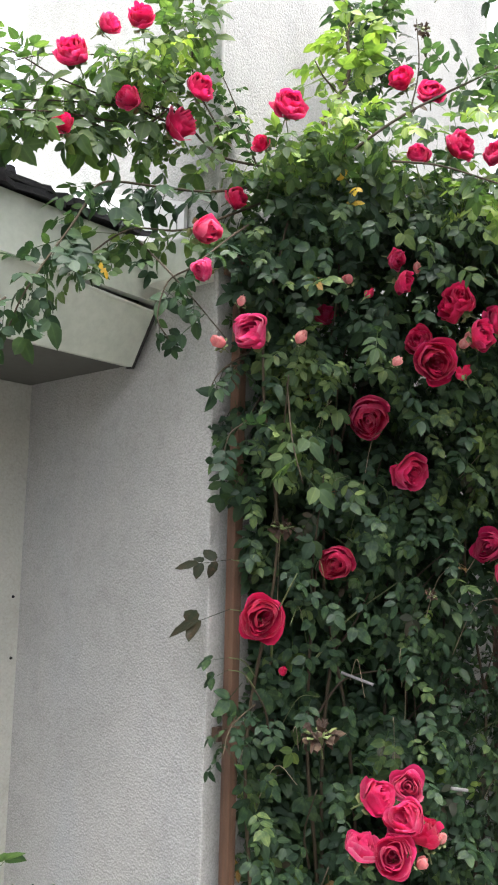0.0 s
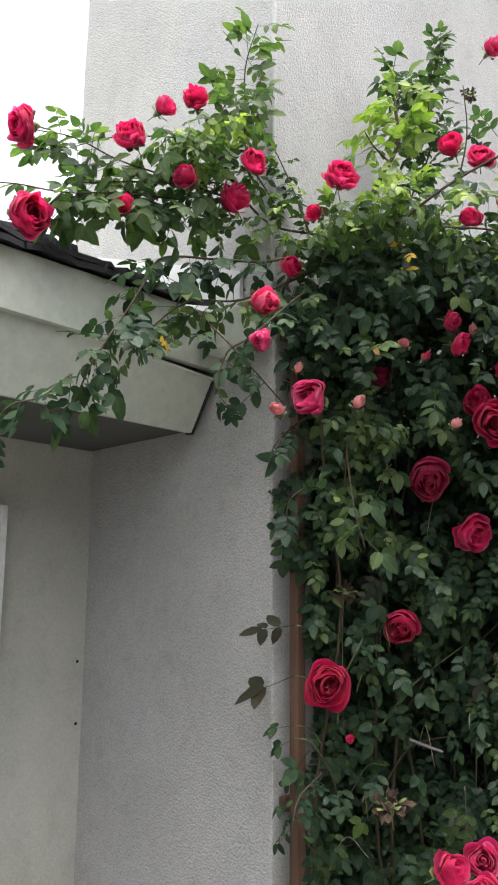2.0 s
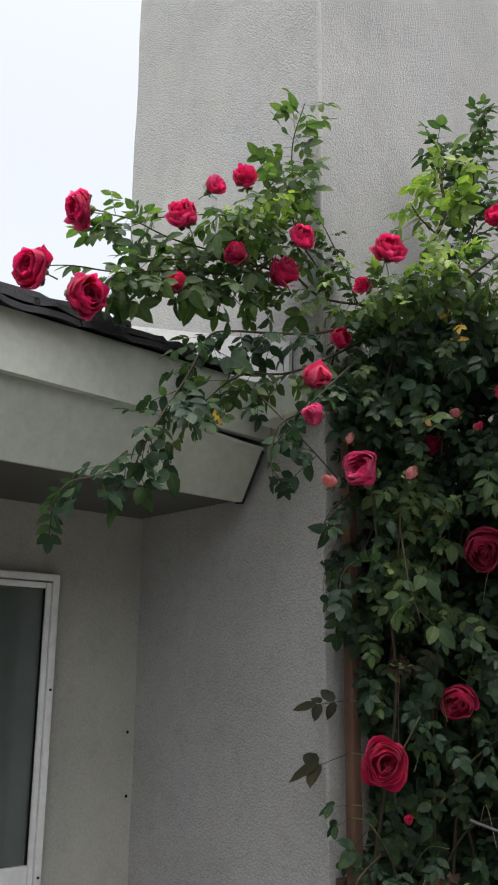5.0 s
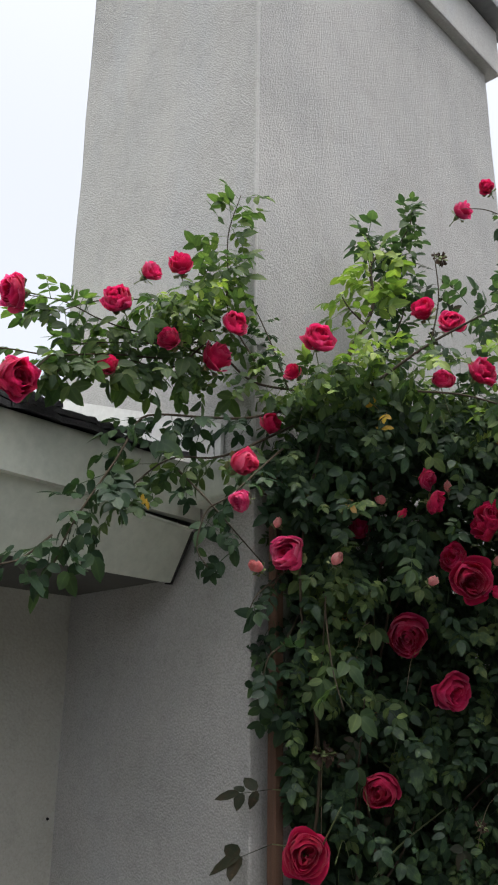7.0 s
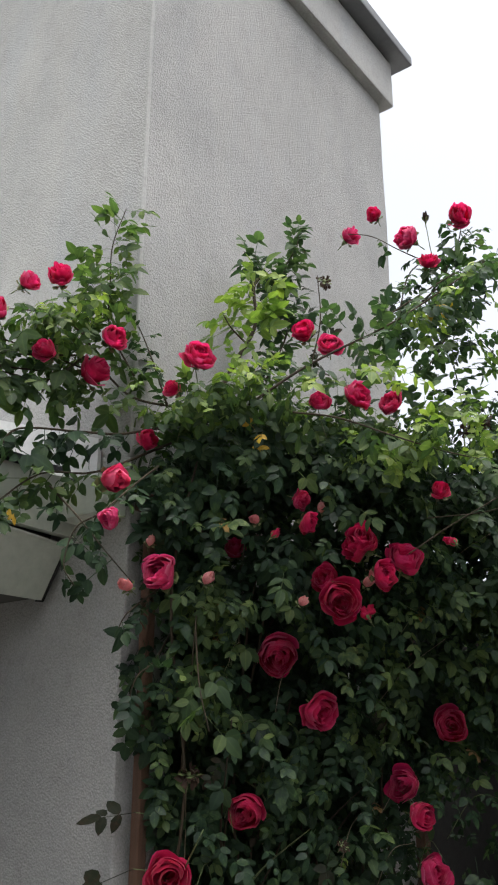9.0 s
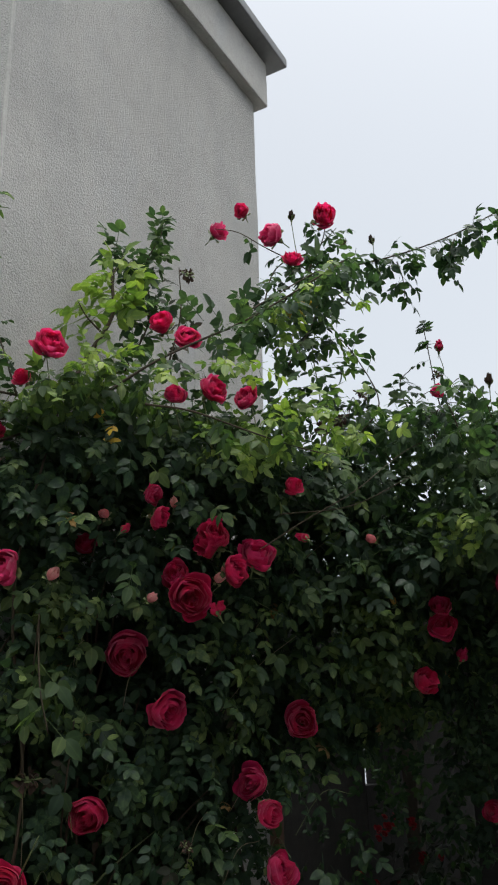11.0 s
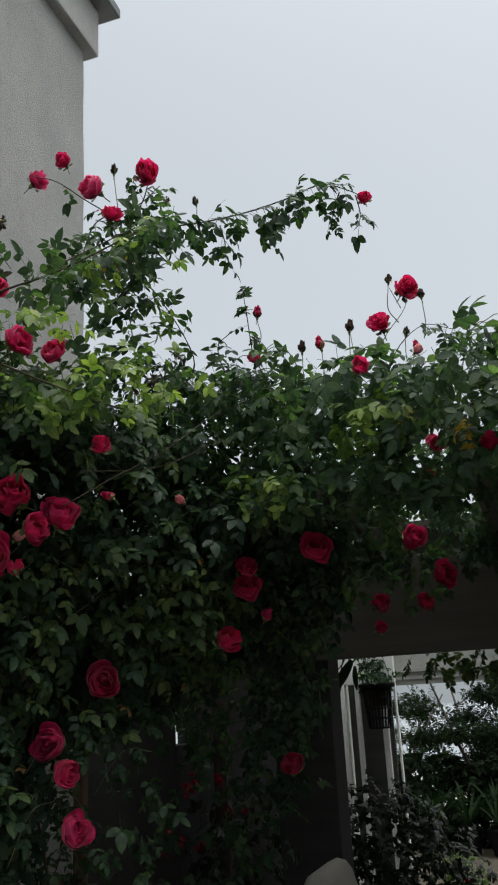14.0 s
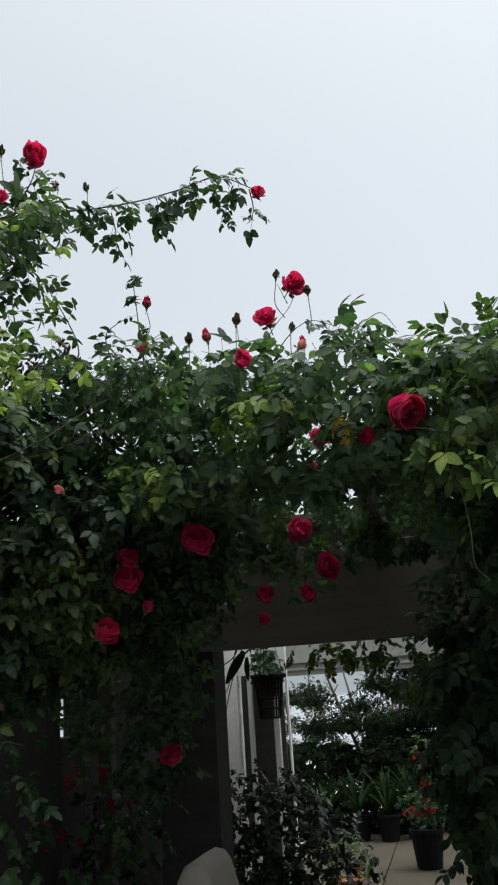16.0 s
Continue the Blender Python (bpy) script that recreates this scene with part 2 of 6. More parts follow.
HUSK = leafy("dry_husk", (0.06, 0.06, 0.04), (0.09, 0.085, 0.06), (0.12, 0.11, 0.08), 0.7, 0.15)
# Soffit base colour is dark to stand for the shade under the eave.
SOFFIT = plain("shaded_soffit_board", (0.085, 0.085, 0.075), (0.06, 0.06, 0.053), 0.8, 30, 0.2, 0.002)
PETAL_RED = petally("scarlet_petal", (0.28, 0.008, 0.015), (0.36, 0.02, 0.026), (0.45, 0.05, 0.055))
CALYX = plain("calyx_green", (0.15, 0.19, 0.065), (0.10, 0.13, 0.045), 0.6, 60, 0.2, 0.001)
INNER = plain("grey_inner_door_paint", (0.17, 0.19, 0.175), (0.14, 0.155, 0.145), 0.5, 20, 0.1, 0.001)
WATER = plain("pale_water", (0.35, 0.38, 0.40), (0.28, 0.31, 0.33), 0.25, 0.4, 0.2, 0.05, broad=0.02)
# Emission for an added sheet that brightens the sky's dark horizon.
HORIZON_GLOW = bpy.data.materials.new("pale_haze")
HORIZON_GLOW.use_nodes = True
glow = HORIZON_GLOW.node_tree.nodes.new("ShaderNodeEmission")
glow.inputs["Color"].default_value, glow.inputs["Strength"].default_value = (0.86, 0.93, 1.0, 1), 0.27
HORIZON_GLOW.node_tree.links.new(glow.outputs[0], HORIZON_GLOW.node_tree.nodes["Material Output"].inputs["Surface"])
GLASS = glassy("window_glass")


# ---- mesh helpers ----
def finish(name, bm, mat, smooth=False):
    me = bpy.data.meshes.new(name)
    bm.normal_update()
    bm.to_mesh(me)
    bm.free()
    me.materials.append(mat)
    if smooth:
        me.polygons.foreach_set("use_smooth", [True] * len(me.polygons))
    return me


def part(name, bm, mat, parent, label="", smooth=False, kind=""):
    """Links a bmesh (or a mesh) as one object under a thing or part."""
    me = bm if isinstance(bm, bpy.types.Mesh) else finish(name, bm, mat, smooth)
    ob = new(name, me)
    ob.parent = parent
    if parent.type == "EMPTY":
        ob.matrix_parent_inverse = Matrix.Translation(-parent.location)
    return tagged(ob, label, "", "", kind)


def thing(name, label, category, group="", kind="", at=(0, 0, 0)):
    ob = new(name)
    ob.location = at
    ob.empty_display_size = 0.1
    return tagged(ob, label, category, group, kind)


def box(x0, x1, y0, y1, z0, z1, bevel=0.004, bm=None):
    own = bm is None
    b = bmesh.new()
    bmesh.ops.create_cube(b, size=1.0, matrix=Matrix.Translation(((x0 + x1) / 2, (y0 + y1) / 2, (z0 + z1) / 2)) @ Matrix.Diagonal((x1 - x0, y1 - y0, z1 - z0, 1)))
    if bevel:
        bmesh.ops.bevel(b, geom=b.edges[:], offset=bevel, segments=2, affect="EDGES", profile=0.7)
    if own:
        return b
    me = bpy.data.meshes.new("tmp")
    b.to_mesh(me)
    b.free()
    bm.from_mesh(me)
    bpy.data.meshes.remove(me)
    return bm


def prism(outline, axis, a, b_, bm=None):
    """An outline of (u, v) pairs drawn out along an axis from a to b_."""
    bm = bm or bmesh.new()

    def place(u, v, w):
        return {"x": (w, u, v), "y": (u, w, v), "z": (u, v, w)}[axis]
    lo = [bm.verts.new(place(u, v, a)) for u, v in outline]
    hi = [bm.verts.new(place(u, v, b_)) for u, v in outline]
    n = len(outline)
    for i in range(n):
        bm.faces.new((lo[i], lo[(i + 1) % n], hi[(i + 1) % n], hi[i]))
    bm.faces.new(lo[::-1])
    bm.faces.new(hi)
    bmesh.ops.recalc_face_normals(bm, faces=bm.faces[:])
    return bm


def smooth_path(pts, per=5):
    """Catmull-Rom points through a few waypoints."""
    p = [Vector(q) for q in pts]
    p = [p[0] * 2 - p[1]] + p + [p[-1] * 2 - p[-2]]
    out = []
    for i in range(1, len(p) - 2):
        for k in range(per):
            t = k / per
            a, b, c, d = p[i - 1], p[i], p[i + 1], p[i + 2]
            out.append(0.5 * ((2 * b) + (c - a) * t + (2 * a - 5 * b + 4 * c - d) * t * t + (3 * b - a - 3 * c + d) * t ** 3))
    return out + [p[-2]]


def tube(pts, r0, r1, sides=6, bm=None):
    bm = bm or bmesh.new()
    rings = []
    for i, q in enumerate(pts):
        d = (pts[min(i + 1, len(pts) - 1)] - pts[max(i - 1, 0)]).normalized()
        u = d.orthogonal().normalized() if i == 0 else (u - d * u.dot(d)).normalized()
        w = d.cross(u)
        r = r0 + (r1 - r0) * i / max(1, len(pts) - 1)
        rings.append([bm.verts.new(q + (u * math.cos(k * math.tau / sides) + w * math.sin(k * math.tau / sides)) * r) for k in range(sides)])
    for a, b in zip(rings, rings[1:]):
        for k in range(sides):
            bm.faces.new((a[k], a[(k + 1) % sides], b[(k + 1) % sides], b[k]))
    bm.faces.new(rings[0][::-1])
    bm.faces.new(rings[-1])
    return bm


def lathe(profile, sides=20, at=(0, 0, 0)):
    bm = bmesh.new()
    rings = [[bm.verts.new((at[0] + r * math.cos(k * math.tau / sides), at[1] + r * math.sin(k * math.tau / sides), at[2] + z)) for k in range(sides)] for r, z in profile]
    for a, b in zip(rings, rings[1:]):
        for k in range(sides):
            bm.faces.new((a[k], a[(k + 1) % sides], b[(k + 1) % sides], b[k]))
    bm.faces.new(rings[0][::-1])
    bm.faces.new(rings[-1])
    return bm


# ---- leaves ----
rng = np.random.default_rng(7)


def leaflet(length, width, fold, curl, light=False):
    """One ovate leaflet along +x: points and faces; a light one has six points."""
    if light:
        pts = [(t * length, h * width, -curl * length * t * t + fold * abs(h) * width) for t, h in ((0, 0), (0.3, 0.46), (0.7, 0.38), (1, 0), (0.7, -0.38), (0.3, -0.46))]
        return np.array(pts), [(0, 1, 2, 3), (0, 3, 4, 5)]
    axis = [0.0, 0.12, 0.42, 0.76, 1.0]
    half = [0.0, 0.33, 0.5, 0.33, 0.0]
    pts = [(t * length, 0, -curl * length * t * t) for t in axis]
    for sgn in (1, -1):
        pts += [(t * length, sgn * h * width, -curl * length * t * t + fold * h * width) for t, h in list(zip(axis, half))[1:4]]
    f = [(0, 1, 5), (3, 4, 7), (0, 8, 1), (10, 4, 3)]
    for i in (1, 2):
        f += [(i, i + 1, i + 5, i + 4), (i + 7, i + 8, i + 1, i)]
    return np.array(pts), f


def spray(pairs, size, seed, light=False):
    """A compound leaf: leaflets in pairs and one at the tip, on a thin stalk; unit length along +x."""
    r = np.random.default_rng(seed)
    P, Fc, V = [], [], []

    def put(pts, faces):
        base = sum(len(q) for q in P)
        P.append(pts)
        V.extend([1.0] * 5 + [0.0] * 6 if len(pts) == 11 else [0.7, 0.0, 0.0, 0.7, 0.0, 0.0] if len(pts) == 6 and light else [0.5] * len(pts))
        Fc.extend([tuple(i + base for i in f) for f in faces])
    spots = [(1.0 - size, 0.0, 1.0)]
    for k in range(pairs):
        x = 0.26 + (0.94 - size - 0.26) * (k / max(1, pairs - 1)) if pairs > 1 else 0.5
        for s in (1, -1):
            spots.append((x + r.uniform(-0.03, 0.03), s * r.uniform(0.95, 1.25), r.uniform(0.75, 0.95)))
    for x, turn, sc in spots:
        pts, faces = leaflet(size * sc, size * sc * r.uniform(0.52, 0.66), r.uniform(0.02, 0.3), r.uniform(0.0, 0.4), light)
        roll = r.uniform(-0.35, 0.35)
        c, s = math.cos(roll), math.sin(roll)
        pts = pts @ np.array([[1, 0, 0], [0, c, s], [0, -s, c]])
        pitch_ = r.uniform(-0.45, 0.15)
        c, s = math.cos(pitch_), math.sin(pitch_)
        pts = pts @ np.array([[c, 0, s], [0, 1, 0], [-s, 0, c]])
        c, s = math.cos(turn), math.sin(turn)
        pts = pts @ np.array([[c, s, 0], [-s, c, 0], [0, 0, 1]])
        put(pts + [x, 0, -0.05 * x], faces)
    w = 0.008
    put(np.array([(0, w, 0), (0, -w, 0), (1 - size, -w, -0.05), (1 - size, w, -0.05), (0, 0, -w), (1 - size, 0, -0.05 - w)]), [(0, 1, 2, 3), (1, 4, 5, 2), (4, 0, 3, 5)])
    return np.vstack(P), Fc, np.array(V)


ROSE_SPRAYS = [spray(2, 0.38, 1), spray(2, 0.36, 2), spray(3, 0.31, 3), spray(1, 0.46, 4), spray(2, 0.4, 5), spray(3, 0.29, 6)]
FINE_SPRAYS = [spray(5, 0.26, 11), spray(6, 0.24, 12), spray(5, 0.28, 13)]
LIGHT_SPRAYS = [spray(2, 0.38, 31, True), spray(3, 0.31, 32, True), spray(2, 0.4, 33, True), spray(2, 0.36, 34, True)]
SIMPLE_SPRAYS = [spray(1, 0.5, 21), spray(2, 0.45, 22)]


def frames(along, up):
    """Turning matrices with x along and z near up, for arrays of directions."""
    x = along / np.linalg.norm(along, axis=1, keepdims=True)
    y = np.cross(up, x)
    y /= np.linalg.norm(y, axis=1, keepdims=True) + 1e-9
    return np.stack([x, y, np.cross(x, y)], axis=2)


def leaf_mesh(name, templates, pos, rot, size, mat):
    """One mesh of many leaves, a template each by turns."""
    V, Lp, Ls, Ve, base = [], [], [], [], 0
    which = rng.integers(0, len(templates), len(pos))
    for k, (tv, tf, vein) in enumerate(templates):
        idx = np.nonzero(which == k)[0]
        if not len(idx):
            continue
        v = np.einsum("nij,vj->nvi", rot[idx], tv) * (0.86 * size[idx, None, None]) + pos[idx, None, :]
        flat = np.array([i for f in tf for i in f])
        Ls.append(np.tile([len(f) for f in tf], len(idx)))
        Lp.append((flat[None, :] + (base + np.arange(len(idx)) * len(tv))[:, None]).ravel())
        V.append(v.reshape(-1, 3))
        Ve.append(np.tile(vein, len(idx)))
        base += len(idx) * len(tv)
    V, Lp, Ls = np.vstack(V), np.concatenate(Lp), np.concatenate(Ls)
    me = bpy.data.meshes.new(name)
    me.vertices.add(len(V))
    me.vertices.foreach_set("co", V.astype(np.float32).ravel())
    me.loops.add(len(Lp))
    me.loops.foreach_set("vertex_index", Lp.astype(np.int32))
    me.polygons.add(len(Ls))
    me.polygons.foreach_set("loop_start", np.concatenate([[0], np.cumsum(Ls)[:-1]]).astype(np.int32))
    me.update(calc_edges=True)
    me.attributes.new("vein", "FLOAT", "POINT").data.foreach_set("value", np.concatenate(Ve).astype(np.float32))
    me.polygons.foreach_set("use_smooth", np.ones(len(Ls), dtype=bool))
    me.materials.append(mat)
    return me


def unit(n):
    v = rng.normal(size=(n, 3))
    return v / np.linalg.norm(v, axis=1, keepdims=True)


def hang(n, normal, droop=0.6, wild=0.5, lift=0.5):
    """Turns for leaves on a surface with that normal: stalks hang and lean out, blades face out and up."""
    normal = np.broadcast_to(normal, (n, 3))
    along = normal * 0.45 + np.array([0, 0, -droop]) + unit(n) * 0.9 * (0.35 + wild)
    up = normal * 0.8 + np.array([0, 0, lift]) + unit(n) * wild
    return frames(along, up)


def in_blob(n, centre, radii, shell=0.5):
    """Points in the outer part of an ellipsoid, and outward normals."""
    d = unit(n)
    r = shell + (1 - shell) * rng.random(n) ** 0.6
    lump = np.array([1 + 0.3 * noise.noise(Vector(q) * 2.3 + Vector(centre) * 5) for q in d])
    p = np.array(centre) + d * (r * lump)[:, None] * np.array(radii)
    nn = d / np.array(radii)
    return p, nn / np.linalg.norm(nn, axis=1, keepdims=True)


BLOOM_SETS = []


def clear(p, rot=None, size=None):
    """Which of the leaves, from their foot to their tip, keep off the blooms on the side of the garden path."""
    if rot is not None:
        tip = rot[:, :, 0] * np.asarray(size)[:, None]
        return clear(p) & clear(p + tip * 0.5) & clear(p + tip * 0.95)
    ok = np.ones(len(p), bool)
    for rows in BLOOM_SETS:
        for x, y, z, w, kind in rows:
            b = np.array((x, y, z))
            d = np.array((0.1, 0.0, 1.75)) - b
            d /= np.linalg.norm(d)
            t = (p - b) @ d
            away = np.linalg.norm(p - b - np.clip(t, -0.05, 0.45)[:, None] * d, axis=1)
            ok &= ~((away < w * 0.5 + 0.012) & (t > -0.06))
    return ok


def foliage(parent, blobs, mat, name="foliage", templates=None, size=(0.10, 0.155), wild=0.5, shell=0.45, label=""):
    """Leaf clumps, each given as count, centre and radii, as one part."""
    P, R, S = [], [], []
    for n, c, r in blobs:
        n = math.ceil(n * 1.2)
        p, nn = in_blob(n, c, r, shell)
        rot, sz = hang(n, nn, wild=wild), rng.uniform(*size, n)
        keep = ~((p[:, 0] < -1.64) & (p[:, 1] > 1.66) & (p[:, 1] < 3.42)) & clear(p, rot, sz)
        P.append(p[keep])
        R.append(rot[keep])
        S.append(sz[keep])
    me = leaf_mesh(name, templates or ROSE_SPRAYS, np.vstack(P), np.vstack(R), np.concatenate(S), mat)
    return part(name, me, mat, parent, label, kind="stuff")


def along_cane(pts, step, spread=0.9, droop=0.45):
    """Places and turns for leaves set by turns along a cane."""
    P, A, U = [], [], []
    side, left = 1, 0.0
    for a, b in zip(pts, pts[1:]):
        d = b - a
        ln = d.length
        while left < ln:
            q = a + d * (left / ln)
            dn = d.normalized()
            s = dn.cross(Vector((0, 0, 1)))
            s = s.normalized() if s.length > 0.05 else Vector((1, 0, 0))
            ang = rng.uniform(-0.9, 0.9)
            s = s * math.cos(ang) + dn.cross(s) * math.sin(ang)
            w = Vector(rng.normal(size=3)) * 0.35
            P.append(q)
            A.append(dn * 0.5 + s * side * spread + Vector((0, 0, -droop)) + w)
            U.append(Vector((0, 0, 0.8)) + Vector((0.3, -0.4, 0)) + Vector(rng.normal(size=3)) * 0.45)
            side = -side
            left += 0.85 * step * rng.uniform(0.7, 1.3)
        left -= ln
    return np.array(P), frames(np.array(A), np.array(U))


def cane(parent, pts, r0, r1, mat=None, leaf=None, step=0.022, size=(0.08, 0.12), bare=0.0, templates=None, droop=0.45):
    """A cane through a few waypoints, with leaves along it."""
    path = smooth_path(pts)
    c = part("cane", tube(path, r0, r1, 6), mat or BARK, parent, smooth=True)
    if leaf:
        path = path[int(len(path) * bare):]
        P, R = along_cane(path, step, 0.9, droop)
        S = rng.uniform(*size, len(P))
        ok = clear(P, R, S)
        me = leaf_mesh("leaves", templates or ROSE_SPRAYS, P[ok], R[ok], S[ok], leaf)
        part("leaves", me, leaf, c, kind="stuff")
    return c


# ---- roses ----
def petal(bm, turn, width, radius, height, flare, ruffle, seed, nu=8, nv=6, hub=None, shift=(0.0, 0.0)):
    """One cupped petal; v runs from the hub to the rim, flare rolls the rim out (or in, where negative), shift leans it off the axis."""
    r = random.Random(seed)
    edge = bm.verts.layers.float.get("edge") or bm.verts.layers.float.new("edge")
    outer = radius > 0.36
    faded = r.random() < 0.35 and outer
    ph, tw, shade, point, lean, notch = r.uniform(0, 6), r.uniform(-0.2, 0.2), r.uniform(-0.22, 0.2), r.uniform(0.02, 0.1), r.uniform(-0.1, 0.1), r.uniform(0.0, 0.05)
    hub = hub or bm.verts.new((0, 0, 0))
    grid = []
    for j in range(1, nv + 1):
        v = (j / nv) ** 0.85
        row = []
        for i in range(nu + 1):
            u = 2 * i / nu - 1
            taper = 0.4 + 0.6 * math.sin(min(1.0, v * 1.3) * math.pi / 2)
            a = turn + u * width * taper + tw * v
            vv = v * (1 - point * u * u - point * u ** 4 - notch * max(0.0, 1 - abs(u) * 3) * v)
            rad = radius * (0.06 + 0.94 * math.sin(min(vv * 2.1, 1.72))) + flare * max(0, vv - 0.66) ** 1.25
            rad *= 1 - 0.07 * u * u + 0.07 * v * math.sin(2.3 * u + ph) + lean * v
            z = height * vv ** 1.25 - max(0, flare) * 1.9 * max(0, vv - 0.74) ** 1.5 + ruffle * v * v * (math.sin(4 * u + ph) + 0.5 * math.sin(8 * u + 2 * ph))
            p = bm.verts.new((rad * math.cos(a) + shift[0] * v, rad * math.sin(a) + shift[1] * v, z))
            p[edge] = min(1, max(0, v ** 4 * 0.42 + shade * v + 0.1 * abs(u) * v ** 2 + (0.35 * v if faded else 0)))
            row.append(p)
        grid.append(row)
    for i in range(nu):
        bm.faces.new((hub, grid[0][i], grid[0][i + 1]))
    for j in range(nv - 1):
        for i in range(nu):
            bm.faces.new((grid[j][i], grid[j][i + 1], grid[j + 1][i + 1], grid[j + 1][i]))


def rose_mesh(name, rings, mat, seed, hearts=0, heart_height=0.5):
    """Rings of petals from the rim inwards; hearts is the number of folded whorls that fill the middle."""
    bm = bmesh.new()
    bm.verts.layers.float.new("edge")
    hub = bm.verts.new((0, 0, 0))
    k = 0
    for count, width, radius, height, flare, ruffle in rings:
        off = random.Random(seed + k).uniform(0, 6)
        for i in range(count):
            rr = random.Random(seed * 7 + k)
            petal(bm, off + math.tau * i / count + rr.uniform(-0.35, 0.35), width * rr.uniform(0.88, 1.15), radius * rr.uniform(0.86, 1.14), height * rr.uniform(0.86, 1.1), flare * rr.uniform(0.4, 1.6), ruffle, seed * 31 + k, hub=hub)
            k += 1
    for h in range(hearts):
        rr = random.Random(seed * 13 + h)
        a, reach = math.tau * (h + rr.uniform(-0.25, 0.25)) / max(1, hearts), rr.uniform(0.08, 0.15)
        for j in range(4):
            petal(bm, a + rr.uniform(-2.2, 2.2), rr.uniform(0.9, 1.6), rr.uniform(0.04, 0.13), heart_height * rr.uniform(0.82, 1.05), rr.uniform(-0.05, 0.04), 0.02, seed * 57 + h * 9 + j, 5, 4, hub, (reach * math.cos(a), reach * math.sin(a)))
    for v in bm.verts:
        q = v.co * 2.3 + Vector((seed * 3.7, seed * 1.3, 0))
        v.co += Vector((noise.noise(q), noise.noise(q + Vector((9, 4, 7))), 0.8 * noise.noise(q + Vector((3, 8, 1))))) * 0.12 * min(1.0, v.co.length * 3)
    return finish(name, bm, mat, True)


OPEN = ((5, 1.0, 0.20, 0.47, -0.06, 0.018), (6, 0.85, 0.28, 0.49, -0.06, 0.022), (6, 0.85, 0.35, 0.48, -0.02, 0.026), (6, 0.85, 0.41, 0.44, 0.04, 0.032), (6, 0.85, 0.45, 0.36, 0.14, 0.04), (5, 0.9, 0.46, 0.24, 0.22, 0.045))
CUP = ((3, 1.5, 0.06, 0.60, -0.04, 0.01), (4, 1.2, 0.13, 0.62, -0.08, 0.016), (5, 1.05, 0.21, 0.63, -0.10, 0.02), (5, 0.95, 0.28, 0.63, -0.09, 0.024), (6, 0.85, 0.35, 0.62, -0.06, 0.03), (6, 0.85, 0.42, 0.57, 0.03, 0.036), (5, 0.85, 0.45, 0.44, 0.2, 0.045))
FULL = ((5, 1.0, 0.22, 0.58, -0.12, 0.02), (6, 0.85, 0.30, 0.61, -0.14, 0.024), (6, 0.85, 0.37, 0.62, -0.13, 0.03), (6, 0.85, 0.43, 0.58, -0.07, 0.034), (6, 0.85, 0.47, 0.49, 0.05, 0.04), (5, 0.75, 0.47, 0.32, 0.22, 0.05))
HALF = ((3, 1.3, 0.07, 0.78, -0.06, 0.01), (4, 1.1, 0.16, 0.79, -0.08, 0.014), (4, 1.05, 0.26, 0.78, -0.08, 0.02), (5, 0.95, 0.36, 0.72, 0.06, 0.026), (5, 0.9, 0.41, 0.58, 0.3, 0.034))
BUD = ((3, 1.2, 0.13, 1.22, -0.2, 0.01), (4, 1.1, 0.28, 1.12, -0.45, 0.014), (4, 1.0, 0.40, 0.92, -0.5, 0.02))
SPENT = ((5, 0.45, 0.25, 0.35, 0.5, 0.05), (6, 0.36, 0.42, -0.05, 0.35, 0.06), (5, 0.3, 0.4, -0.3, 0.1, 0.05))
ROSES = {
    "open": [rose_mesh("bloom", OPEN, PETAL, 1, 4, 0.44), rose_mesh("bloom", OPEN, PETAL, 2, 3, 0.46), rose_mesh("bloom", FULL, PETAL, 31, 3, 0.5), rose_mesh("bloom", FULL, PETAL, 32, 4, 0.52), rose_mesh("bloom", CUP, PETAL, 33)],
    "cupped": [rose_mesh("bloom", CUP, PETAL, 4), rose_mesh("bloom", FULL, PETAL, 5, 3, 0.5), rose_mesh("bloom", CUP, PETAL, 36)],
    "half": [rose_mesh("bloom", HALF, PETAL, s) for s in (6, 7, 16)],
    "rosy": [rose_mesh("bloom", OPEN, PETAL_ROSE, 21, 4, 0.44), rose_mesh("bloom", FULL, PETAL_ROSE, 22, 3, 0.5), rose_mesh("bloom", CUP, PETAL_ROSE, 23)],
    "pink": [rose_mesh("bloom", HALF, PETAL_PINK, 8)],
    "bud": [rose_mesh("rosebud", BUD, PETAL, 9)],
    "pale": [rose_mesh("rosebud", BUD, PETAL_PALE, 10)],
    "green": [rose_mesh("rosebud", BUD, PETAL_DRY, 11)],
    "dry": [rose_mesh("bloom", SPENT, PETAL_DRY, 12)],
}


def calyx_mesh(reach):
    """Five sepals, the hip and a short stalk, for a bloom of unit width."""
    bm = bmesh.new()
    for i in range(5):
        petal(bm, math.tau * i / 5, 0.34, 0.40, reach, 0.3 if reach < 0.2 else 0.7 if reach < 0.5 else 0.12, 0.03, 50 + i, 2, 4)
    tube([Vector((0, 0, 0.06)), Vector((0, 0, -0.06)), Vector((0, 0, -0.16)), Vector((0.03, 0, -0.24))], 0.15, 0.05, 7, bm)
    tube([Vector((0.03, 0, -0.22)), Vector((0.05, 0.02, -0.4)), Vector((0.07, 0.03, -0.6))], 0.022, 0.024, 5, bm)
    return finish("calyx", bm, CALYX, True)


CALYX_LOW, CALYX_MID, CALYX_HIGH = calyx_mesh(0.12), calyx_mesh(0.3), calyx_mesh(0.62)
WORDS = {"o": "open", "c": "cupped", "h": "half", "k": "pink", "m": "rosy", "d": "cupped", "b": "bud", "p": "pale", "g": "green", "w": "dry"}


